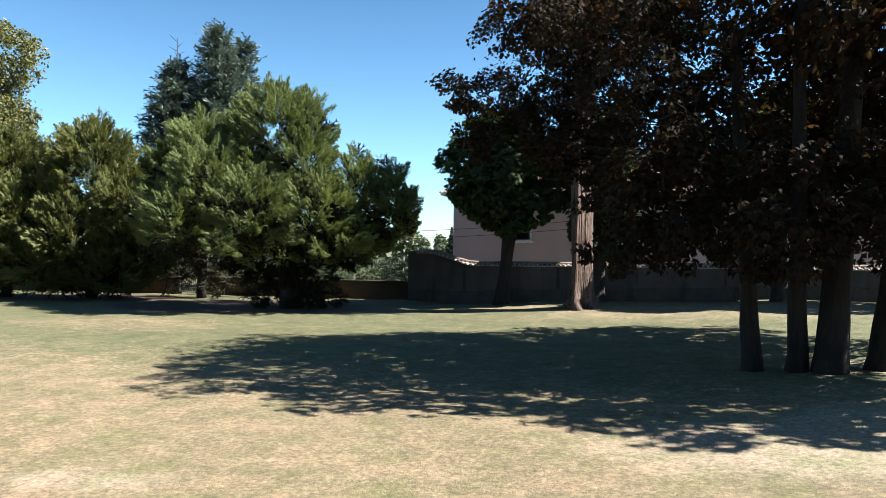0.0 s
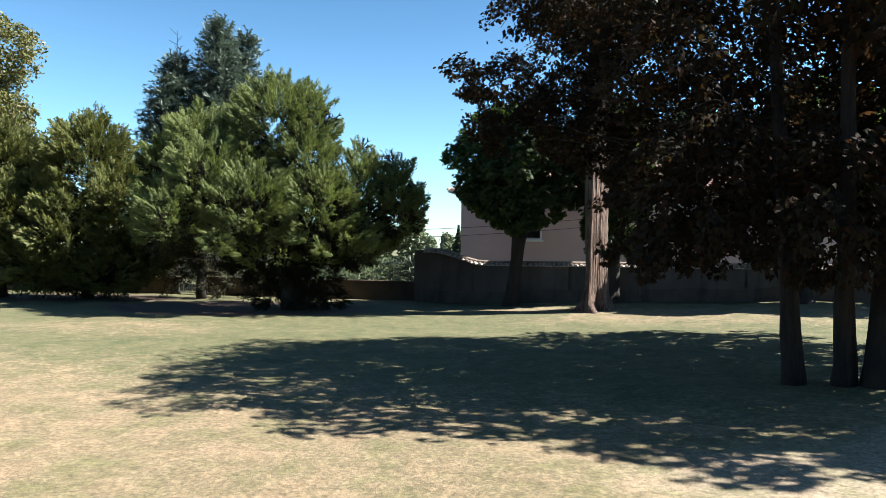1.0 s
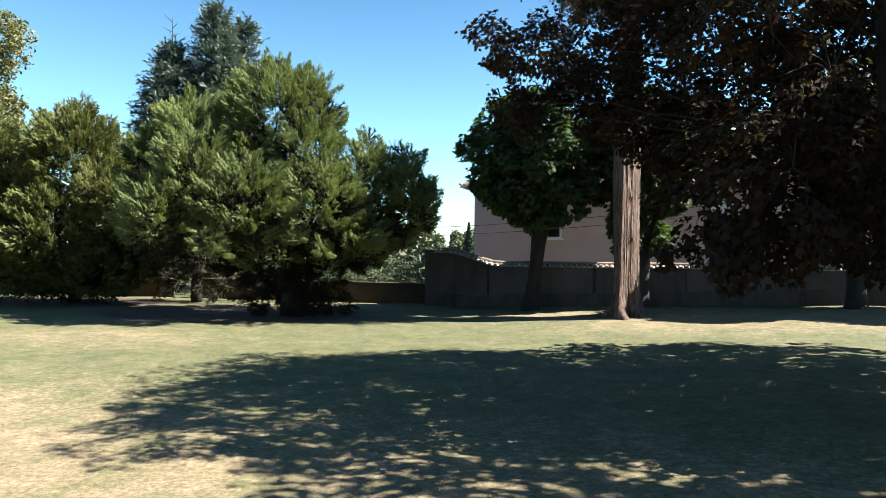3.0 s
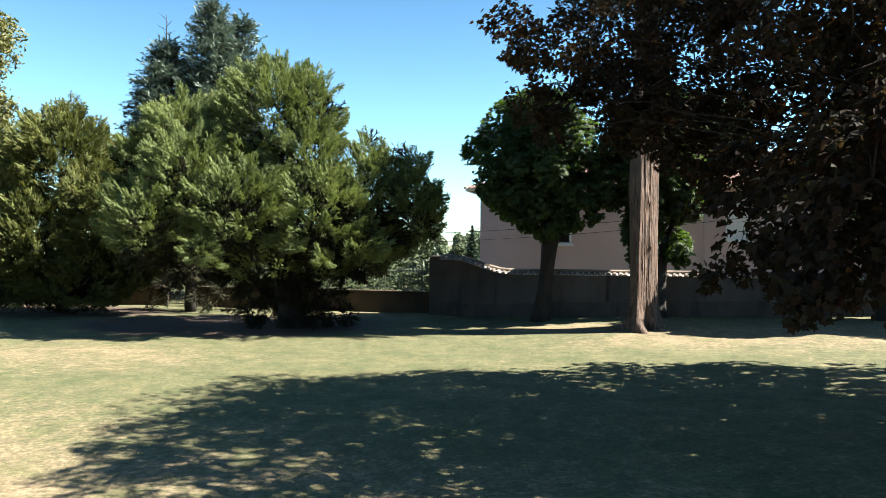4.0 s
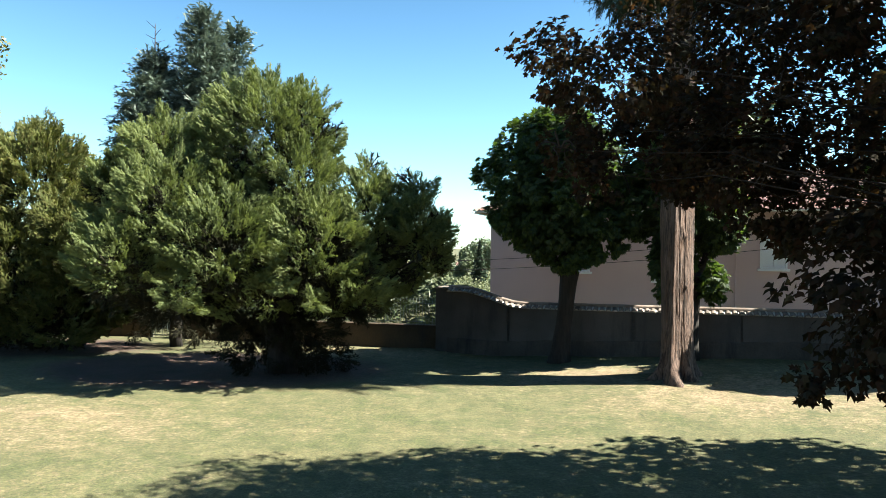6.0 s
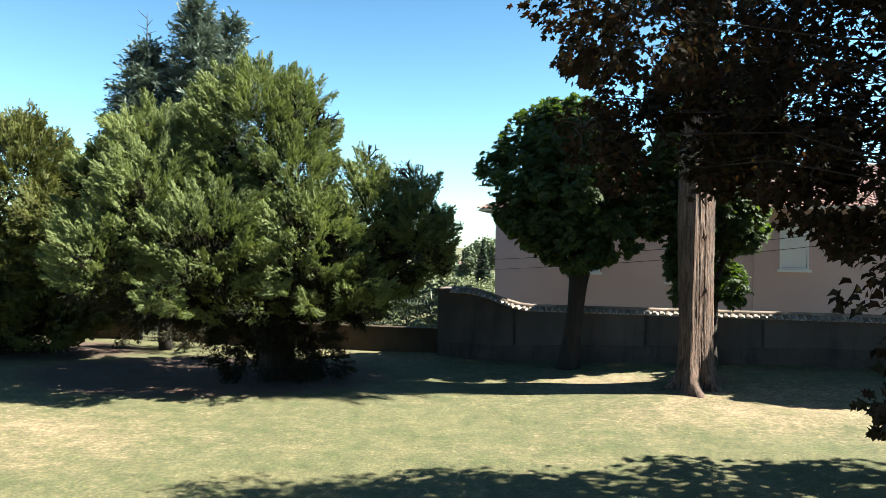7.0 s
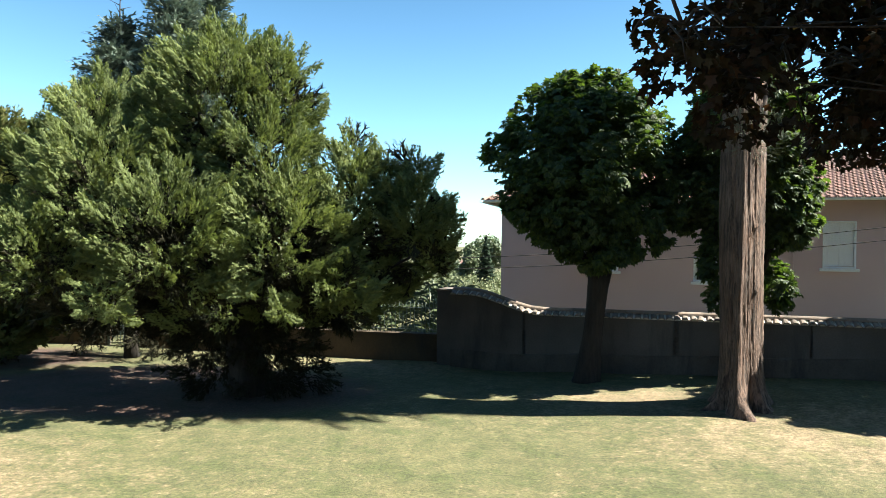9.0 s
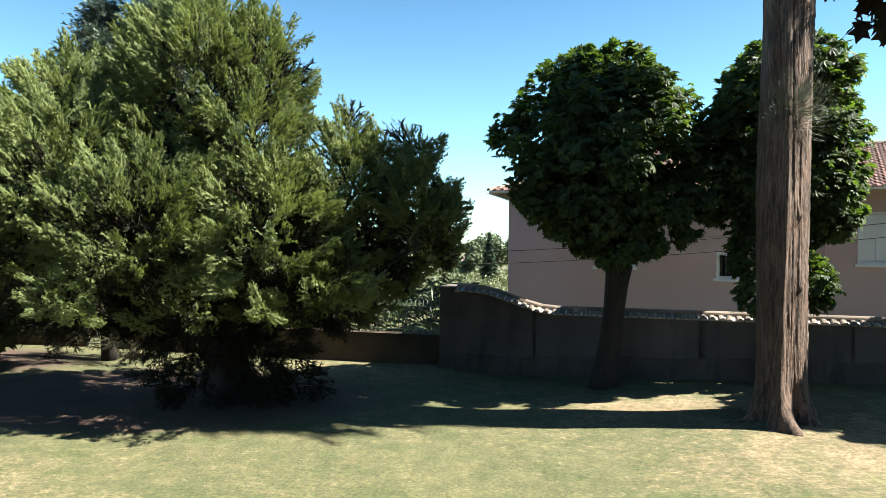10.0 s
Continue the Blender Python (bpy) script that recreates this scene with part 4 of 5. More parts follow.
# ---- yellowing broadleaf tree beyond the yews ----
g = np.random.default_rng(51)
LIME = [((-28.7, 41.5, 14.2), (3.0, 2.8, 2.6)), ((-27.9, 41.0, 9.8), (2.6, 2.6, 2.0)), ((-30.5, 42, 11), (3, 3, 3.5)), ((-28.5, 41.5, 7.2), (2.8, 2.6, 2.0))]
lime = tree("lime_tree", -28.5, 41.6, "tall broadleaf tree with yellowing leaves")
trunk_part(lime, bend((-28.5, 41.6, -0.2), (-28.4, 41.6, 13.0), 0, 10, 0.05, 2), np.linspace(0.36, 0.1, 10), M_BARK, 10, 0.1)
for pts, r in limbs((-28.5, 41.6, 5.0), LIME, 0.12, g):
    trunk_part(lime, pts, r, M_BARK, 6, 0, "limb", 6)
v, f = leaf_crown(LIME, 15, 0.5, g, TUFT, 0.4, 0.2)
world_child(mesh_object("crown", v, f, M_YELLOW, lime, "yellow-green leaves"), lime)


# ---- horse chestnuts in front of the garden wall ----
def chestnut(x, y, fork, lobes, lean, label, seed, density=74, leaf=0.31):
    g = np.random.default_rng(seed)
    t = tree("chestnut_tree", x, y, label, "tree", "clipped chestnuts before the wall")
    z0 = gz(x, y)
    zs = np.array([-0.2, 0.1, 0.5, 1.2, 2.0, 2.6, fork])
    rr = np.array([0.42, 0.37, 0.31, 0.275, 0.265, 0.29, 0.33])
    pts = np.stack([x + lean * zs / fork, np.full(7, y), z0 + zs], -1)
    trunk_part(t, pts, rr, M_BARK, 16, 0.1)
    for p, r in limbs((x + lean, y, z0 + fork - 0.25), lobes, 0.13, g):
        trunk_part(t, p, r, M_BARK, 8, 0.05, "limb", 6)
    v, f = leaf_crown(lobes, density, leaf, g, CHESTNUT_LEAF, 0.45, 0.35, face_up=0.9, swell=(0.93, 1.06))
    world_child(mesh_object("crown", v, f, M_CHESTNUT, t, "dense dark green palmate leaves"), t)


chestnut(2.28, 30.85, 3.1, [((2.02, 30.85, 6.15), (2.6, 2.4, 2.5)), ((2.2, 30.75, 7.2), (1.55, 1.5, 1.65)), ((2.1, 30.85, 5.8), (1.55, 1.4, 1.65)), ((3.5, 30.65, 4.65), (1.3, 1.2, 1.1)), ((1.37, 30.65, 4.9), (1.0, 1.0, 0.87)), ((2.4, 30.55, 3.85), (1.05, 1.0, 0.7))],
         0.38, "round-headed chestnut with a dark dense crown", 61)
chestnut(6.45, 30.5, 2.9, [((6.4, 30.45, 6.15), (1.9, 1.75, 2.45)), ((6.4, 30.1, 7.2), (1.5, 2.1, 1.6)), ((6.3, 30.45, 5.75), (1.3, 1.2, 1.7)), ((5.9, 30.3, 3.55), (0.75, 0.75, 1.6)), ((4.78, 30.4, 5.4), (0.94, 1.0, 1.15)), ((7.2, 30.25, 3.8), (0.75, 0.7, 1.55)), ((7.4, 30.3, 5.0), (0.9, 0.85, 1.2))],
         0.2, "chestnut with hanging lower leaves against the wall", 62)
chestnut(13.2, 28.0, 3.0, [((13.8, 27.5, 6.2), (3.0, 2.9, 2.7)), ((13.7, 27.7, 6.0), (2.2, 2.2, 2.2)), ((13.6, 27.7, 6.2), (1.3, 1.3, 1.3))],
         0.0, "round-headed chestnut further along the wall", 63, 26, 0.55)
chestnut(19.2, 25.4, 3.0, [((19.2, 25.0, 6.2), (3.1, 2.8, 2.8)), ((19.2, 25.2, 7.4), (1.9, 1.8, 1.6))],
         0.0, "round-headed chestnut further along the wall", 64, 20, 0.5)

# ---- great conifer with fibrous bark ----
CX, CY = 5.07, 27.3
cz = gz(CX, CY)
cedar = tree("redwood_tree", CX, CY, "massive conifer with a bare fluted fibrous trunk")


# corners of the wedge-shaped trunk: sideways and away along its long axis
LONG, ACROSS = np.array([0.407, 0.914]), np.array([0.914, -0.407])
CORNERS = [0.06 * ACROSS - 0.66 * LONG, 0.58 * ACROSS + 0.3 * LONG, 0.3 * ACROSS + 0.85 * LONG, -0.56 * ACROSS + 0.9 * LONG]
TURN = [math.atan2(c[1], c[0]) for c in CORNERS]


def section(a):
    """Radius of the wedge, its corners rounded, at the angles a."""
    inv = 0
    for c, d in zip(CORNERS, CORNERS[1:] + CORNERS[:1]):
        e = d - c
        n = np.array([e[1], -e[0]]) / np.hypot(*e)
        inv = inv + (np.clip((np.cos(a) * n[0] + np.sin(a) * n[1]) / (n @ c), 0, None)) ** 9
    return inv ** (-1 / 9)


def great_trunk():
    """Fluted trunk with a flaring foot and root toes."""
    zs = np.concatenate([np.linspace(-0.35, 1.6, 30), np.linspace(1.68, 9.5, 110), np.linspace(9.7, 14.4, 16)])
    sides = 132
    ang = np.linspace(0, 2 * np.pi, sides, endpoint=False)
    g = np.random.default_rng(5)
    ph = g.uniform(0, 6.28, 8)
    Z, Aa = np.meshgrid(zs, ang, indexing="ij")
    size = np.where(Z < 9, 0.9 + 0.006 * Z, 0.954 - (Z - 9) * 0.15).clip(0.07)
    keel = np.clip(1 - np.abs((Aa - TURN[0] - 0.3 * np.exp(-np.clip(Z, 0, 9) / 0.3) + np.pi) % (2 * np.pi) - np.pi) / 0.28, 0, 1)
    r = size * section(Aa + 0.05 * np.sin(0.8 * Z + 1.0))
    toes = 0.5 + 0.5 * np.cos((Aa - TURN[0]) * 5) + 0.25 * np.cos(Aa * 9 + 2)
    flare = 0.4 * np.exp(-np.clip(Z, -0.4, 9) / 0.36) + 0.08 * np.exp(-np.clip(Z, 0, 9) / 1.4)
    r = r + flare * (0.25 + 0.75 * toes.clip(0)) + 0.36 * np.exp(-np.clip(Z, 0, 9) / 0.3) * keel
    r = r * (1 + 0.03 * np.sin(7 * Aa + ph[1] - 0.05 * Z))
    ridge = 0
    for k, (fr, am) in enumerate(((19, 0.35), (31, 0.3), (47, 0.2))):
        ridge = ridge + am * np.sin(fr * Aa + ph[2 + k] + 1.6 * np.sin(Z * (0.9 + 0.3 * k) + ph[5] + 3 * np.sin(Aa * 2)) + 0.9 * np.sin(Z * (3.1 + k) + 5 * Aa))
    split = np.sin(13 * Aa + ph[6] + 0.9 * np.sin(Z * 0.8 + ph[7]) + 2.0 * np.sin(3 * Aa))
    r = r + 0.022 * np.sign(ridge) * np.abs(ridge) ** 0.6 - 0.04 * np.clip(split - 0.5, 0, 1) + g.normal(0, 0.006, Z.shape)
    for za, aa, up, high in ((5.5, -1.05, 0.22, 0.09), (4.05, -1.0, 0.2, 0.08), (6.6, -1.5, 0.16, 0.06), (2.6, -0.8, 0.25, 0.05)):     # bark swellings and torn ledges
        r = r + high * np.exp(-((Aa - 2 * np.pi - aa) / 0.22) ** 2) * np.exp(-np.where(Z > za, (Z - za) / up, (za - Z) / (0.25 * up)))
    v = np.stack([CX + r * np.cos(Aa) + 0.004 * Z, CY + r * np.sin(Aa), cz + Z], -1).reshape(-1, 3)
    i, j = np.meshgrid(np.arange(len(zs) - 1) * sides, np.arange(sides), indexing="ij")
    j2 = (j + 1) % sides
    q = np.stack([i + j, i + j2, i + sides + j2, i + sides + j], -1).reshape(-1, 4)
    return v, q


v, f = great_trunk()
world_child(mesh_object("trunk", v, f, M_CEDAR_BARK, cedar, "ridged reddish grey fibrous bark", smooth=True), cedar)
g = np.random.default_rng(71)
P, A, N, S = [], [], [], []
for k in range(72):
    s = (k + g.uniform(0, 1)) / 72
    z = cz + 11.5 + 1.5 * s
    a = k * 2.399 + g.uniform(-0.3, 0.3)
    reach = (1.9 * (1 - s) ** 0.8 + 0.4) * g.uniform(0.8, 1.1) * (1 - 0.45 * max(0, -math.sin(a))) + 1.6 * (1 - s) * max(0, math.cos(a + 0.2)) ** 4
    d = np.array([math.cos(a), math.sin(a), 0.12])
    top = np.array([CX, CY, z])
    pts = np.array([top + d * reach * q + np.array([0, 0, -0.28 * reach]) * q ** 2 for q in np.linspace(0, 1, 6)])
    trunk_part(cedar, pts, np.linspace(0.07, 0.012, 6), M_BARK, 6, 0, "limb", 6)
    m = max(5, int(reach * 7))
    q = np.linspace(0.2, 1.0, m)[:, None]
    p = top + d * reach * q + np.array([0, 0, -0.28 * reach]) * q ** 2
    for w in range(5):
        P.append(p + g.normal(0, 0.24, (m, 3)))
        A.append(unit(np.tile(d, (m, 1)) * 0.6 + g.normal(0, 0.5, (m, 3)) + np.array([0, 0, -0.55])))
        N.append(unit(np.array([0, 0, 1.0]) + g.normal(0, 0.5, (m, 3))))
        S.append(g.uniform(0.5, 0.95, m))
v, f = scatter(SPRIG_FINE, np.concatenate(P), np.concatenate(A), np.concatenate(N), np.concatenate(S))
world_child(mesh_object("crown", v, f, M_FIR, cedar, "drooping dark feathery foliage"), cedar)
WIRE = (np.array([(-0.012, 0, 0), (0.012, 0, 0), (0.05, 0.55, 0.06), (0.07, 0.55, 0.05), (-0.05, 1.0, 0.02), (0.2, 0.8, 0.1), (-0.2, 0.75, -0.08)], float),
        np.array([(0, 1, 3), (0, 3, 2), (2, 3, 4), (2, 3, 5), (2, 3, 6)]))
n = 900
u = on_ball(n, g)
P = np.array([CX + 0.12, CY - 0.4, cz + 6.1]) + u * g.uniform(0.1, 1, (n, 1)) * [0.72, 0.3, 0.6]
v, f = scatter(WIRE, P, unit(u + [0.1, -0.3, 0.7]), unit(g.normal(0, 1, (n, 3))), g.uniform(0.14, 0.34, n))
world_child(mesh_object("side_shoot", v, f, M_SHOOT, cedar, "tuft of fine grey twigs on the bark"), cedar)

# ---- many-stemmed purple maple ----
MAPLE = [((2.0, 13.0, 6.9), (1.3, 1.3, 1.1)), ((0.75, 14.8, 5.85), (1.1, 1.0, 0.65)), ((3.4, 15.47, 7.8), (2.0, 2.4, 1.7)), ((3.3, 16.7, 5.9), (1.6, 1.9, 1.8)), ((3.9, 13.34, 7.6), (1.9, 2.2, 1.5)), ((5.5, 16.92, 9.5), (2.8, 3.3, 2.3)),
         ((5.5, 18.76, 6.4), (2.1, 2.2, 2.5)), ((2.6, 18.58, 7.2), (1.5, 1.4, 1.1)), ((3.95, 15.4, 3.7), (1.15, 1.2, 1.5)), ((5.4, 16.6, 3.5), (1.2, 1.1, 1.5)), ((4.1, 13.2, 3.7), (1.2, 1.0, 1.6)),
         ((7.2, 17.4, 3.8), (1.9, 1.4, 1.6)), ((7.0, 12.43, 7.5), (2.6, 2.2, 2.0)), ((9.0, 16.65, 11.0), (3.6, 3.6, 2.3)), ((9.0, 19.09, 6.6), (2.8, 2.2, 2.6)), ((10.5, 15.55, 7.0), (2.8, 3.2, 2.6)),
         ((8.2, 13.2, 4.9), (2.0, 1.7, 1.3)), ((12.8, 17.7, 8.0), (2.8, 3.2, 2.6)), ((10.6, 11.74, 7.6), (2.8, 2.0, 2.1)), ((11.0, 16.4, 4.2), (2.3, 2.3, 1.9)), ((5.0, 14.2, 6.0), (1.6, 1.6, 1.3)),
         ((12.6, 13.8, 8.0), (2.4, 2.2, 2.0)), ((6.1, 12.7, 3.5), (1.6, 1.2, 1.6)), ((8.6, 12.2, 3.5), (1.8, 1.2, 1.7)), ((7.3, 14.8, 3.6), (2.2, 1.0, 1.6)), ((4.7, 13.4, 5.0), (1.2, 1.2, 1.4)),
         ((6.6, 15.6, 6.2), (1.8, 1.8, 1.6)), ((0.9, 16.2, 6.0), (0.9, 0.9, 0.6)), ((1.5, 17.2, 6.0), (0.9, 0.8, 0.65)), ((1.4, 17.6, 5.65), (0.65, 0.6, 0.5)), ((1.9, 17.65, 5.8), (1.0, 0.8, 0.7)),
         ((3.1, 18.0, 6.0), (1.3, 1.0, 0.9)), ((2.4, 16.1, 5.3), (1.0, 1.0, 0.7)), ((3.3, 16.9, 5.1), (1.3, 1.2, 0.9)), ((4.3, 17.4, 4.7), (1.0, 1.0, 0.9)), ((3.4, 12.4, 5.4), (0.9, 0.9, 0.7)),
         ((2.9, 13.0, 5.6), (1.0, 0.9, 1.0)), ((11.5, 10.04, 7.6), (2.6, 1.6, 1.9)), ((14.0, 10.37, 7.8), (2.4, 1.7, 1.9)), ((2.7, 15.58, 6.5), (1.3, 1.5, 0.9)), ((1.2, 17.8, 5.7), (0.5, 0.5, 0.45)),
         ((2.7, 18.3, 6.2), (1.0, 0.8, 0.8)), ((1.35, 14.6, 7.0), (0.8, 0.8, 0.7)), ((1.95, 16.8, 5.1), (0.75, 0.6, 0.5)), ((3.3, 18.3, 5.2), (1.0, 0.8, 0.7)), ((2.7, 17.3, 5.0), (0.8, 0.7, 0.6)), ((0.7, 16.3, 4.95), (0.55, 0.5, 0.5)), ((1.25, 16.4, 5.0), (0.6, 0.5, 0.55)), ((2.9, 18.8, 5.15), (0.8, 0.6, 0.65)), ((0.45, 16.0, 5.15), (0.45, 0.4, 0.5)), ((2.3, 17.6, 5.05), (0.6, 0.5, 0.5)), ((4.2, 15.3, 5.25), (0.75, 0.75, 0.65))]
g = np.random.default_rng(81)
maple = tree("maple_tree", 7.2, 13.7, "large many-stemmed maple with dark purplish leaves")
mz = gz(7.2, 13.7)
STEMS = [((6.1, 14.0), (5.8, 14.3, 7.0), 0.17), ((6.8, 13.75), (6.7, 13.5, 7.4), 0.17), ((7.3, 13.5), (8.0, 13.9, 8.0), 0.26), ((8.35, 13.65), (9.2, 14.0, 7.0), 0.24)]
for n, ((x, y), top, r) in enumerate(STEMS):
    pts = bend((x, y, mz - 0.25), top, 0, 14, 0.006, n + 2)
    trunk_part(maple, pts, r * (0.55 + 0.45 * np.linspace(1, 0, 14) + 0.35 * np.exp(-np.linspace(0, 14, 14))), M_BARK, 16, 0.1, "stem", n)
for n, (c, r) in enumerate(MAPLE):
    near = min(STEMS, key=lambda s: (s[1][0] - c[0]) ** 2 + (s[1][1] - c[1]) ** 2)
    (x, y), top, _ = near
    h = min(0.92, max(0.3, (c[2] - 1.5) / top[2]))
    start = np.array([x, y, mz]) * (1 - h) + np.array(top) * h
    trunk_part(maple, bend(start, np.array(c), 0.25, 8, 0.09, n), np.linspace(0.015, 0.004, 8), M_BARK, 6, 0.05, "limb", 3)
    for k in range(5):
        a = on_ball(1, g)[0] * np.array(r) * 0.7
        trunk_part(maple, bend(c, np.array(c) + a, 0.1, 5, 0.03, k), np.linspace(0.014, 0.004, 5), M_BARK, 5, 0, "twig", 3)


def clear_of_air(P):
    """The open air over the lawn, where no bough hangs."""
    return ~((P[:, 0] < 2.8) & (P[:, 2] < 4.2)) & ~((P[:, 0] < 1.3) & (P[:, 2] < 4.45)) & ~(P[:, 0] < -0.4) & ~((P[:, 0] < 3.5) & (P[:, 2] < 2.75)) & ~((P[:, 0] < 3.5) & (P[:, 1] > 14) & (P[:, 2] < 3.4)) & (P[:, 2] > 2.0) & ~((P[:, 0] < 1.6) & (P[:, 1] < 15.7) & (P[:, 2] < 5.3)) & ~((P[:, 0] < 2.4) & (P[:, 2] < 4.5)) & ~((P[:, 0] < 2.45) & (P[:, 1] > 17.9) & (P[:, 2] < 5.7))


WAVES, PHASE = on_ball(7, np.random.default_rng(12)) * np.linspace(2.2, 6.5, 7)[:, None], np.linspace(0, 5, 7)


def leafy(cut):
    """Leaves gather in clumps about the twigs, with gaps of sky between."""
    return lambda P: clear_of_air(P) & ((np.sin(P @ WAVES.T + PHASE).sum(1) > cut) | (P[:, 2] < 4.4))


near = [m for m in MAPLE if m[0][0] < 3.4]
front, back = [m for m in near if m[0][1] < 16.5], [m for m in near if m[0][1] >= 16.5]
low = [m for m in MAPLE if m[0][0] >= 3.4 and m[0][2] < 6.3 and m[0][1] < 16.5]
behind = [m for m in MAPLE if 3.4 <= m[0][0] < 7.5 and m[0][2] < 7 and m[0][1] >= 16.5]
high = [m for m in MAPLE if m not in near + low + behind]
airy = [m for m in high if m[0][0] < 7.5 and m[0][1] > 13]
full = [m for m in high if m not in airy]
v, f = join([leaf_crown(front, 165, 0.075, g, MAPLE_LEAF, 0.7, 0.7, leafy(-0.6)), leaf_crown(back, 150, 0.085, g, MAPLE_LEAF, 0.7, 0.7, leafy(0.3))])
v3, f3 = join([leaf_crown(low, 112, 0.125, g, SMALL_LEAF, 0.55, 0.7, leafy(0.4)), leaf_crown(shrunk(airy, 0.97), 105, 0.13, g, SMALL_LEAF, 0.6, 0.7, leafy(0.3)),
               leaf_crown(behind, 110, 0.125, g, SMALL_LEAF, 0.55, 0.7, leafy(-0.2)), leaf_crown(full, 60, 0.21, g, SMALL_LEAF, 0.6, 0.7, lambda P: leafy(-0.6)(P) | clear_of_air(P) & (P[:, 2] > 8.2))])
P = np.concatenate([np.array(c) + g.normal(0, 1, (80, 3)).clip(-1.6, 1.6) * [0.1, 0.16, 0.12] for c in ((3.16, 13.0, 2.46), (3.28, 13.0, 2.28), (3.42, 13.1, 2.45), (3.15, 15.5, 2.5))])
n = len(P)
v2, f2 = scatter(MAPLE_LEAF, P, unit(g.normal(0, 0.5, (n, 3)) + [0, 0, -0.8]), unit(g.normal(0, 0.6, (n, 3)) + [-0.3, -0.6, 0.3]), g.uniform(0.09, 0.14, n))
v, f = join([(v, f), (v2, f2), (v3, f3)])
world_child(mesh_object("crown", v, f, M_MAPLE, maple, "dark purplish green five-lobed leaves"), maple)

# ---- maize field, far trees and a far house ----
def maize():
    g = np.random.default_rng(91)
    xs, ys = np.meshgrid(np.arange(-34, -1.3, 0.5), np.arange(0, 13) * 0.8)
    x = xs.ravel() + g.normal(0, 0.08, xs.size)
    y = (35.8 - 0.17 * (xs + 1.7) + ys).ravel() + g.normal(0, 0.08, xs.size)
    z = ground_z(x, y)
    h = g.uniform(1.5, 2.0, len(x))
    P, A, N, S = [], [], [], []
    for k in range(11):
        t = g.uniform(0.15, 1.0, len(x))
        a = g.uniform(0, 6.28, len(x))
        P.append(np.stack([x, y, z + h * t], -1))
        A.append(np.stack([np.cos(a), np.sin(a), g.uniform(0.5, 1.6, len(x))], -1))
        N.append(np.stack([-np.cos(a), -np.sin(a), np.full(len(x), 0.9)], -1))
        S.append(g.uniform(0.5, 0.8, len(x)))
    leaf = (np.array([(0, 0, 0), (0.035, 0.4, 0.0), (0, 0.75, -0.03), (0.0, 1.0, -0.3), (-0.035, 0.4, 0.02)], float), np.array([(0, 1, 4), (1, 2, 4), (1, 3, 2), (4, 2, 3)]))
    v, f = scatter(leaf, np.concatenate(P), np.concatenate(A), np.concatenate(N), np.concatenate(S))
    return mesh_object("maize_field", v, f, M_CORN)


tagged(maize(), "green maize standing behind the railing", "maize", kind="stuff")


def crop():
    g = np.random.default_rng(92)
    n = 6500
    x, y = g.uniform(-14, 2, n), g.uniform(46.5, 92, n)
    P = np.stack([x, y, ground_z(x, y) + g.uniform(0.7, 1.5, n)], -1)
    v, f = scatter(TUFT, P, on_ball(n, g), on_ball(n, g), g.uniform(0.28, 0.5, n) * (1 + (y - 46) * 0.02))
    return mesh_object("crop_field", v, f, M_CROP)


tagged(crop(), "pale green tasselled maize further out, distance haze in its colour", "field", kind="stuff")


def far_tree(x, y, h, r, seed, label, conifer=False):
    g = np.random.default_rng(seed)
    t = tree("far_tree", x, y, label, "tree", "trees along the far field")
    z0 = gz(x, y)
    trunk_part(t, bend((x, y, z0 - 0.2), (x, y, z0 + h * 0.9), 0, 6), np.linspace(0.03 * h, 0.02, 6), M_BARK, 7, 0)
    if conifer:
        n = 2400
        s = np.floor(g.uniform(0, 1, n) ** 1.1 * 15) / 15 + g.uniform(0, 0.03, n)
        a = g.uniform(0, 6.28, n)
        rad = r * np.clip(1.02 - s, 0, 1) * g.uniform(0.1, 1, n) ** 0.6 * (0.75 + 0.25 * np.sin(a * 3 + s * 40))
        P = np.stack([x + rad * np.cos(a), y + rad * np.sin(a), z0 + 0.3 + (h - 0.3) * s - 0.2 * rad], -1)
        v, f = scatter(TUFT, P, np.stack([np.cos(a), np.sin(a), np.full(n, -0.1)], -1), np.tile([0.1, 0, 1.0], (n, 1)), g.uniform(0.3, 0.46, n) * (1.1 - 0.7 * s))
        mat = M_FIR
    else:
        lobes = [((x + g.uniform(-0.4, 0.4) * r, y + g.uniform(-0.4, 0.4) * r, z0 + h * q), (r * w, r * w, h * 0.2)) for q, w in ((0.4, 0.9), (0.6, 0.95), (0.8, 0.6), (0.55, 0.7))]
        v, f = leaf_crown(lobes, 520 / (12.6 * r * r), 0.16 * h, g, TUFT, 0.4, 0.2)
        mat = M_FAR
    world_child(mesh_object("crown", v, f, mat, t), t)


far_tree(-0.25, 59.5, 4.6, 1.2, 101, "small dark fir beyond the field", True)
far_tree(-1.5, 66.0, 3.9, 0.8, 102, "small rounded tree close behind a fir")
for k in range(16):
    g = np.random.default_rng(200 + k)
    far_tree(-62 + 7.6 * k + g.uniform(-2, 2), 118 + g.uniform(-8, 22), g.uniform(6.5, 9.5), g.uniform(3.2, 4.6), 110 + k, "rounded tree on the far field edge")

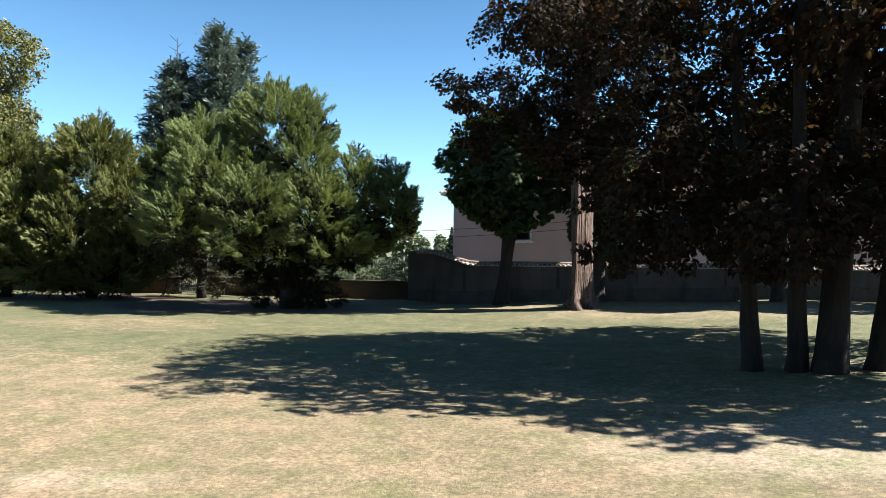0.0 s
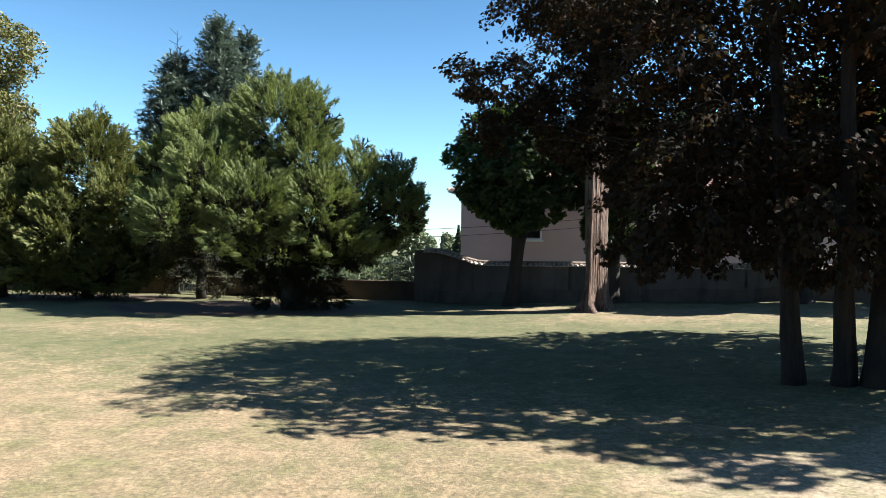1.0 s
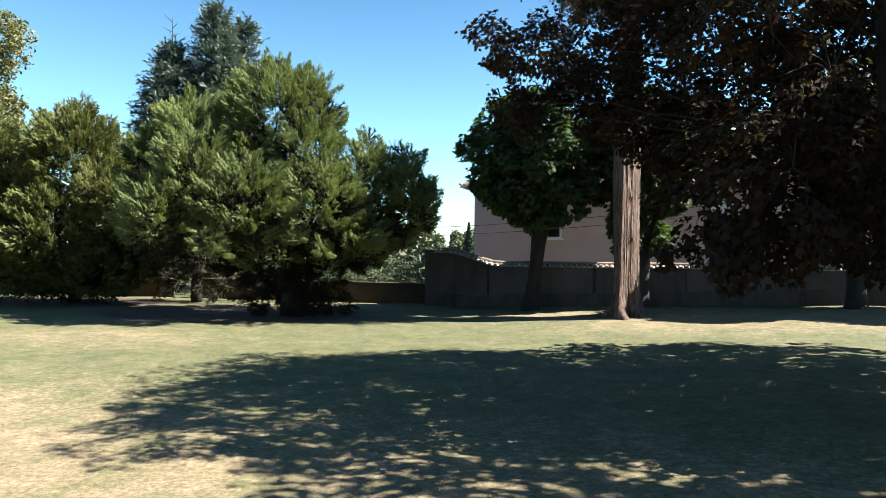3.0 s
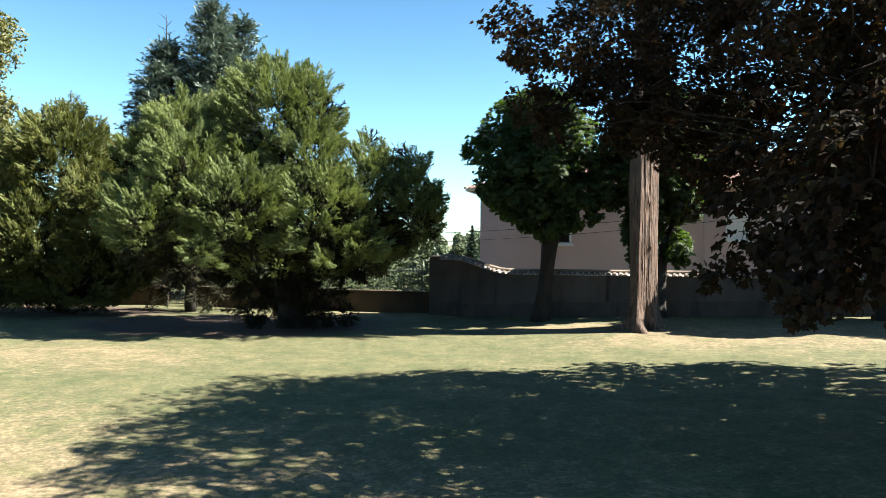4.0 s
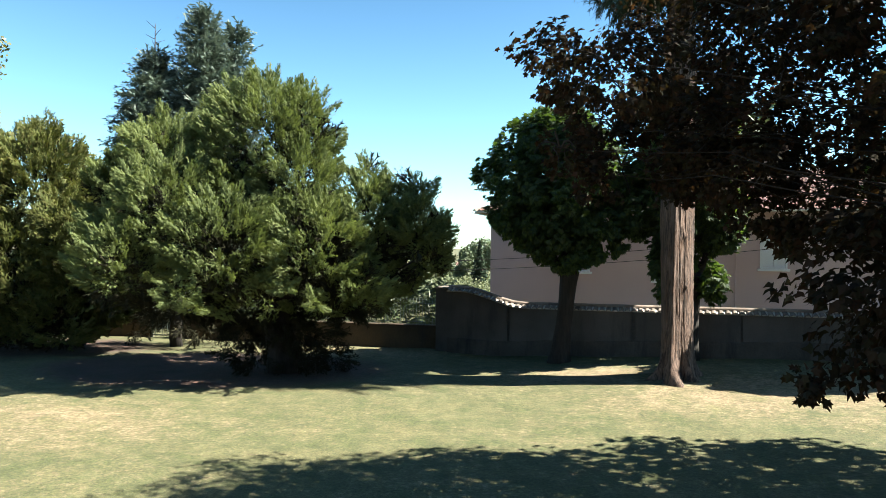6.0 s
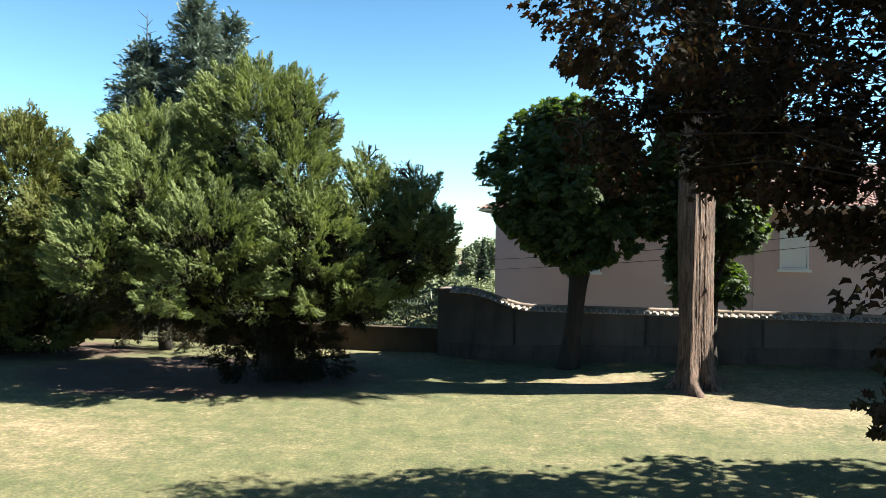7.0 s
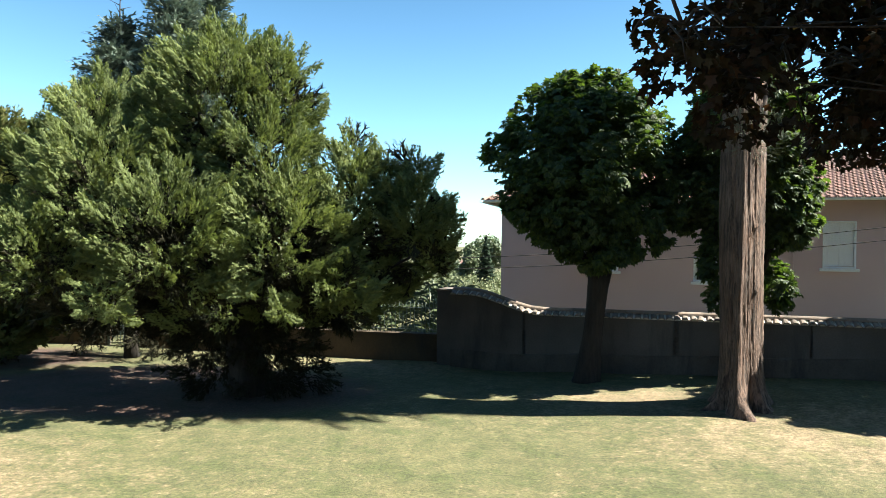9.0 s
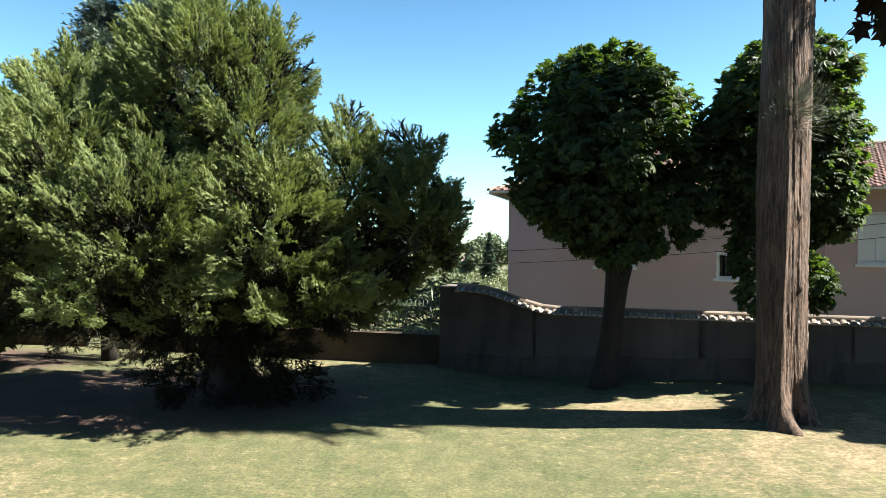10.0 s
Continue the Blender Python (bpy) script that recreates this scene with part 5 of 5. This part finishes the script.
far_tree(-3.4, 76.0, 4.0, 1.0, 104, "small rounded tree beside the far house")
far_tree(17.5, 58.0, 13.0, 3.4, 103, "pale thin-leaved tree behind the house roof")
far_house = holder("far_house", -1.9, 95.0, gz(-1.9, 95) - 0.5, "low far house with a pale orange tiled roof", "house", rz=-10)
box("wall", (-1.6, 0, -0.3), (1.2, 6, 2.5), M_PALE, far_house)
bm = bmesh.new()
vs = [bm.verts.new(c) for c in ((-1.9, -0.5, 2.504), (1.5, -0.5, 2.504), (1.5, 6.5, 2.504), (-1.9, 6.5, 2.504), (-1.9, 3, 4.0), (1.5, 3, 4.0))]
for f in ((0, 1, 5, 4), (2, 3, 4, 5), (0, 4, 3), (1, 2, 5), (3, 2, 1, 0)):
    bm.faces.new([vs[k] for k in f])
part("roof", bm, M_FARROOF, far_house)
for x in (-1.2, 0.1):
    box("window", (x, -0.05, 1.0), (x + 0.9, 0.05, 2.1), M_DARKROOM, far_house)

# ---- grass blades and fallen leaves ----
def blades():
    g = np.random.default_rng(95)
    X, Y = [], []
    for n, x0, x1, y0, y1 in ((80000, -8, 8, 6.5, 13), (60000, -11, 9, 13, 21), (80000, -13, 10, 20, 29)):
        X.append(g.uniform(x0, x1, n))
        Y.append(g.uniform(y0, y1, n))
    x, y = np.concatenate(X), np.concatenate(Y)
    c = cover(x, y)
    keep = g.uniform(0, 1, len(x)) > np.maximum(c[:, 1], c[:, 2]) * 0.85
    x, y = x[keep], y[keep]
    n = len(x)
    z = ground_z(x, y) - 0.012
    a, h, w = g.uniform(0, 6.28, n), g.uniform(0.012, 0.03, n), g.uniform(0.004, 0.009, n)
    q = np.stack([np.cos(a), np.sin(a), np.zeros(n)], -1) * w[:, None]
    lean = np.stack([g.normal(0, 0.034, n), g.normal(0, 0.034, n), h], -1)
    p = np.stack([x, y, z], -1)
    v = np.stack([p - q, p + q, p + lean], 1).reshape(-1, 3)
    ob = mesh_object("grass", v, np.arange(3 * n).reshape(-1, 3), M_BLADE)
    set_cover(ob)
    return ob


tagged(blades(), "short mown grass, green and straw-dry", "grass", kind="stuff")


# ---- pieces: coping tiles and roof tiles ----
slope_deg = math.degrees(math.atan2(0.095, WALL_T / 2 + 0.08))
m_front, m_ridge = canal_tile_mesh(0.33, 0.082, 0.1, "tile"), canal_tile_mesh(0.46, 0.1, 0.115, "ridge_tile")
jit = random.Random(4)
s = 0.1
while s < WALL_LEN - 0.1:
    z = wall_top(s)
    tilt = math.degrees(math.atan2(wall_top(s + 0.05) - wall_top(s - 0.05), 0.1))
    for side in (0, 1):
        ob = new("tile", m_front)
        ob.parent = garden_wall
        o = WALL_T / 2 + (-0.02 if side == 0 else 0.02)
        ob.matrix_basis = Matrix.Translation((s, o, z + 0.085)) @ pose(0, 0, 0, 0, -tilt, 0) @ pose(0, 0, 0, 0, 0, 180 * side + jit.uniform(-4, 4)) @ pose(0, 0, 0, slope_deg + jit.uniform(-2, 2), jit.uniform(-3, 3), 0)
    s += 0.215
s = 0.45
while s < WALL_LEN:
    tilt = math.degrees(math.atan2(wall_top(s) - wall_top(s - 0.4), 0.4))
    ob = new("ridge_tile", m_ridge)
    ob.parent = garden_wall
    ob.matrix_basis = Matrix.Translation((s - 0.42, WALL_T / 2, wall_top(s - 0.42) + 0.135)) @ pose(0, 0, 0, 0, -tilt + 1.5, 0) @ pose(0, 0, 0, 0, 0, 90 + jit.uniform(-2, 2))
    s += 0.41


def roof_tile_mesh():
    """An interlocking tile with one roll, along +y up the slope."""
    prof = [(-0.125, 0.0), (-0.05, 0.002), (-0.01, 0.012), (0.03, 0.048), (0.075, 0.055), (0.11, 0.03), (0.125, 0.008)]
    vs = [(x, y, z + dz) for y, dz in ((-0.02, 0.03), (0.36, 0.004)) for x, z in prof]
    vs += [(x, -0.02, z + 0.008) for x, z in prof]
    n = len(prof)
    fs = [(k, k + 1, n + k + 1, n + k) for k in range(n - 1)] + [(2 * n + k, 2 * n + k + 1, k + 1, k) for k in range(n - 1)]
    me = bpy.data.meshes.new("tile")
    me.from_pydata(vs, [], fs)
    me.materials.append(M_ROOF)
    return me, np.array(vs, float), np.array(fs)


tile_me, tile_v, tile_f = roof_tile_mesh()
rest = []
slope_len = (H_DEEP / 2 + OVER) / math.cos(PITCH)


def lay_slope(origin, along, inward, width, picked):
    """Rows of tiles over one hipped slope: origin at its left eave corner."""
    along, up = Vector(along), (Vector(inward) * math.cos(PITCH) + Vector((0, 0, math.sin(PITCH)))).normalized()
    nrm = along.cross(up)
    turn = Matrix((along, up, nrm)).transposed().to_4x4()
    row = 0
    d = 0.0
    while d < slope_len - 0.2:
        cut = d * math.cos(PITCH)
        x = cut + 0.13
        while x < width - cut - 0.1:
            m = Matrix.Translation(Vector(origin) + along * x + up * d + nrm * 0.012) @ turn @ pose(0, 0, 0, jit.uniform(-0.8, 0.8), jit.uniform(-1, 1), 0)
            if picked(x, row):
                ob = new("tile", tile_me)
                ob.parent = roof
                ob.matrix_basis = m
            else:
                a = np.array(m)
                rest.append(tile_v @ a[:3, :3].T + a[:3, 3])
            x += 0.25
        d += 0.34
        row += 1


zz = H_EAVE + 0.06
lay_slope((-OVER, -OVER, zz), (1, 0, 0), (0, 1, 0), H_LEN + 2 * OVER, lambda x, row: (9.5 < x < 15 and row < 9) or (x < 6 and row < 4))
lay_slope((-OVER, H_DEEP + OVER, zz), (0, -1, 0), (1, 0, 0), H_DEEP + 2 * OVER, lambda x, row: False)
lay_slope((H_LEN + OVER, -OVER, zz), (0, 1, 0), (-1, 0, 0), H_DEEP + 2 * OVER, lambda x, row: False)
lay_slope((H_LEN + OVER, H_DEEP + OVER, zz), (-1, 0, 0), (0, -1, 0), H_LEN + 2 * OVER, lambda x, row: False)
V = np.concatenate(rest)
F = (tile_f[None] + (np.arange(len(rest)) * len(tile_v))[:, None, None]).reshape(-1, 4)
ob = mesh_object("tiles", V, F, M_ROOF, roof)
ob["kind"] = "stuff"
for a, b in (((-OVER, -OVER, zz), (*ridge_a, zz + RISE)), ((*ridge_a, zz + RISE), (*ridge_b, zz + RISE)), ((-OVER, H_DEEP + OVER, zz), (*ridge_a, zz + RISE))):
    a, b = Vector(a), Vector(b)
    n = int((b - a).length / 0.4)
    turn = (b - a).to_track_quat("Y", "Z").to_matrix().to_4x4()
    for k in range(1, n + 1):
        ob = new("ridge_tile", m_ridge)
        ob.parent = roof
        ob.matrix_basis = Matrix.Translation(a + (b - a) * (k / n) + Vector((0, 0, 0.02))) @ turn
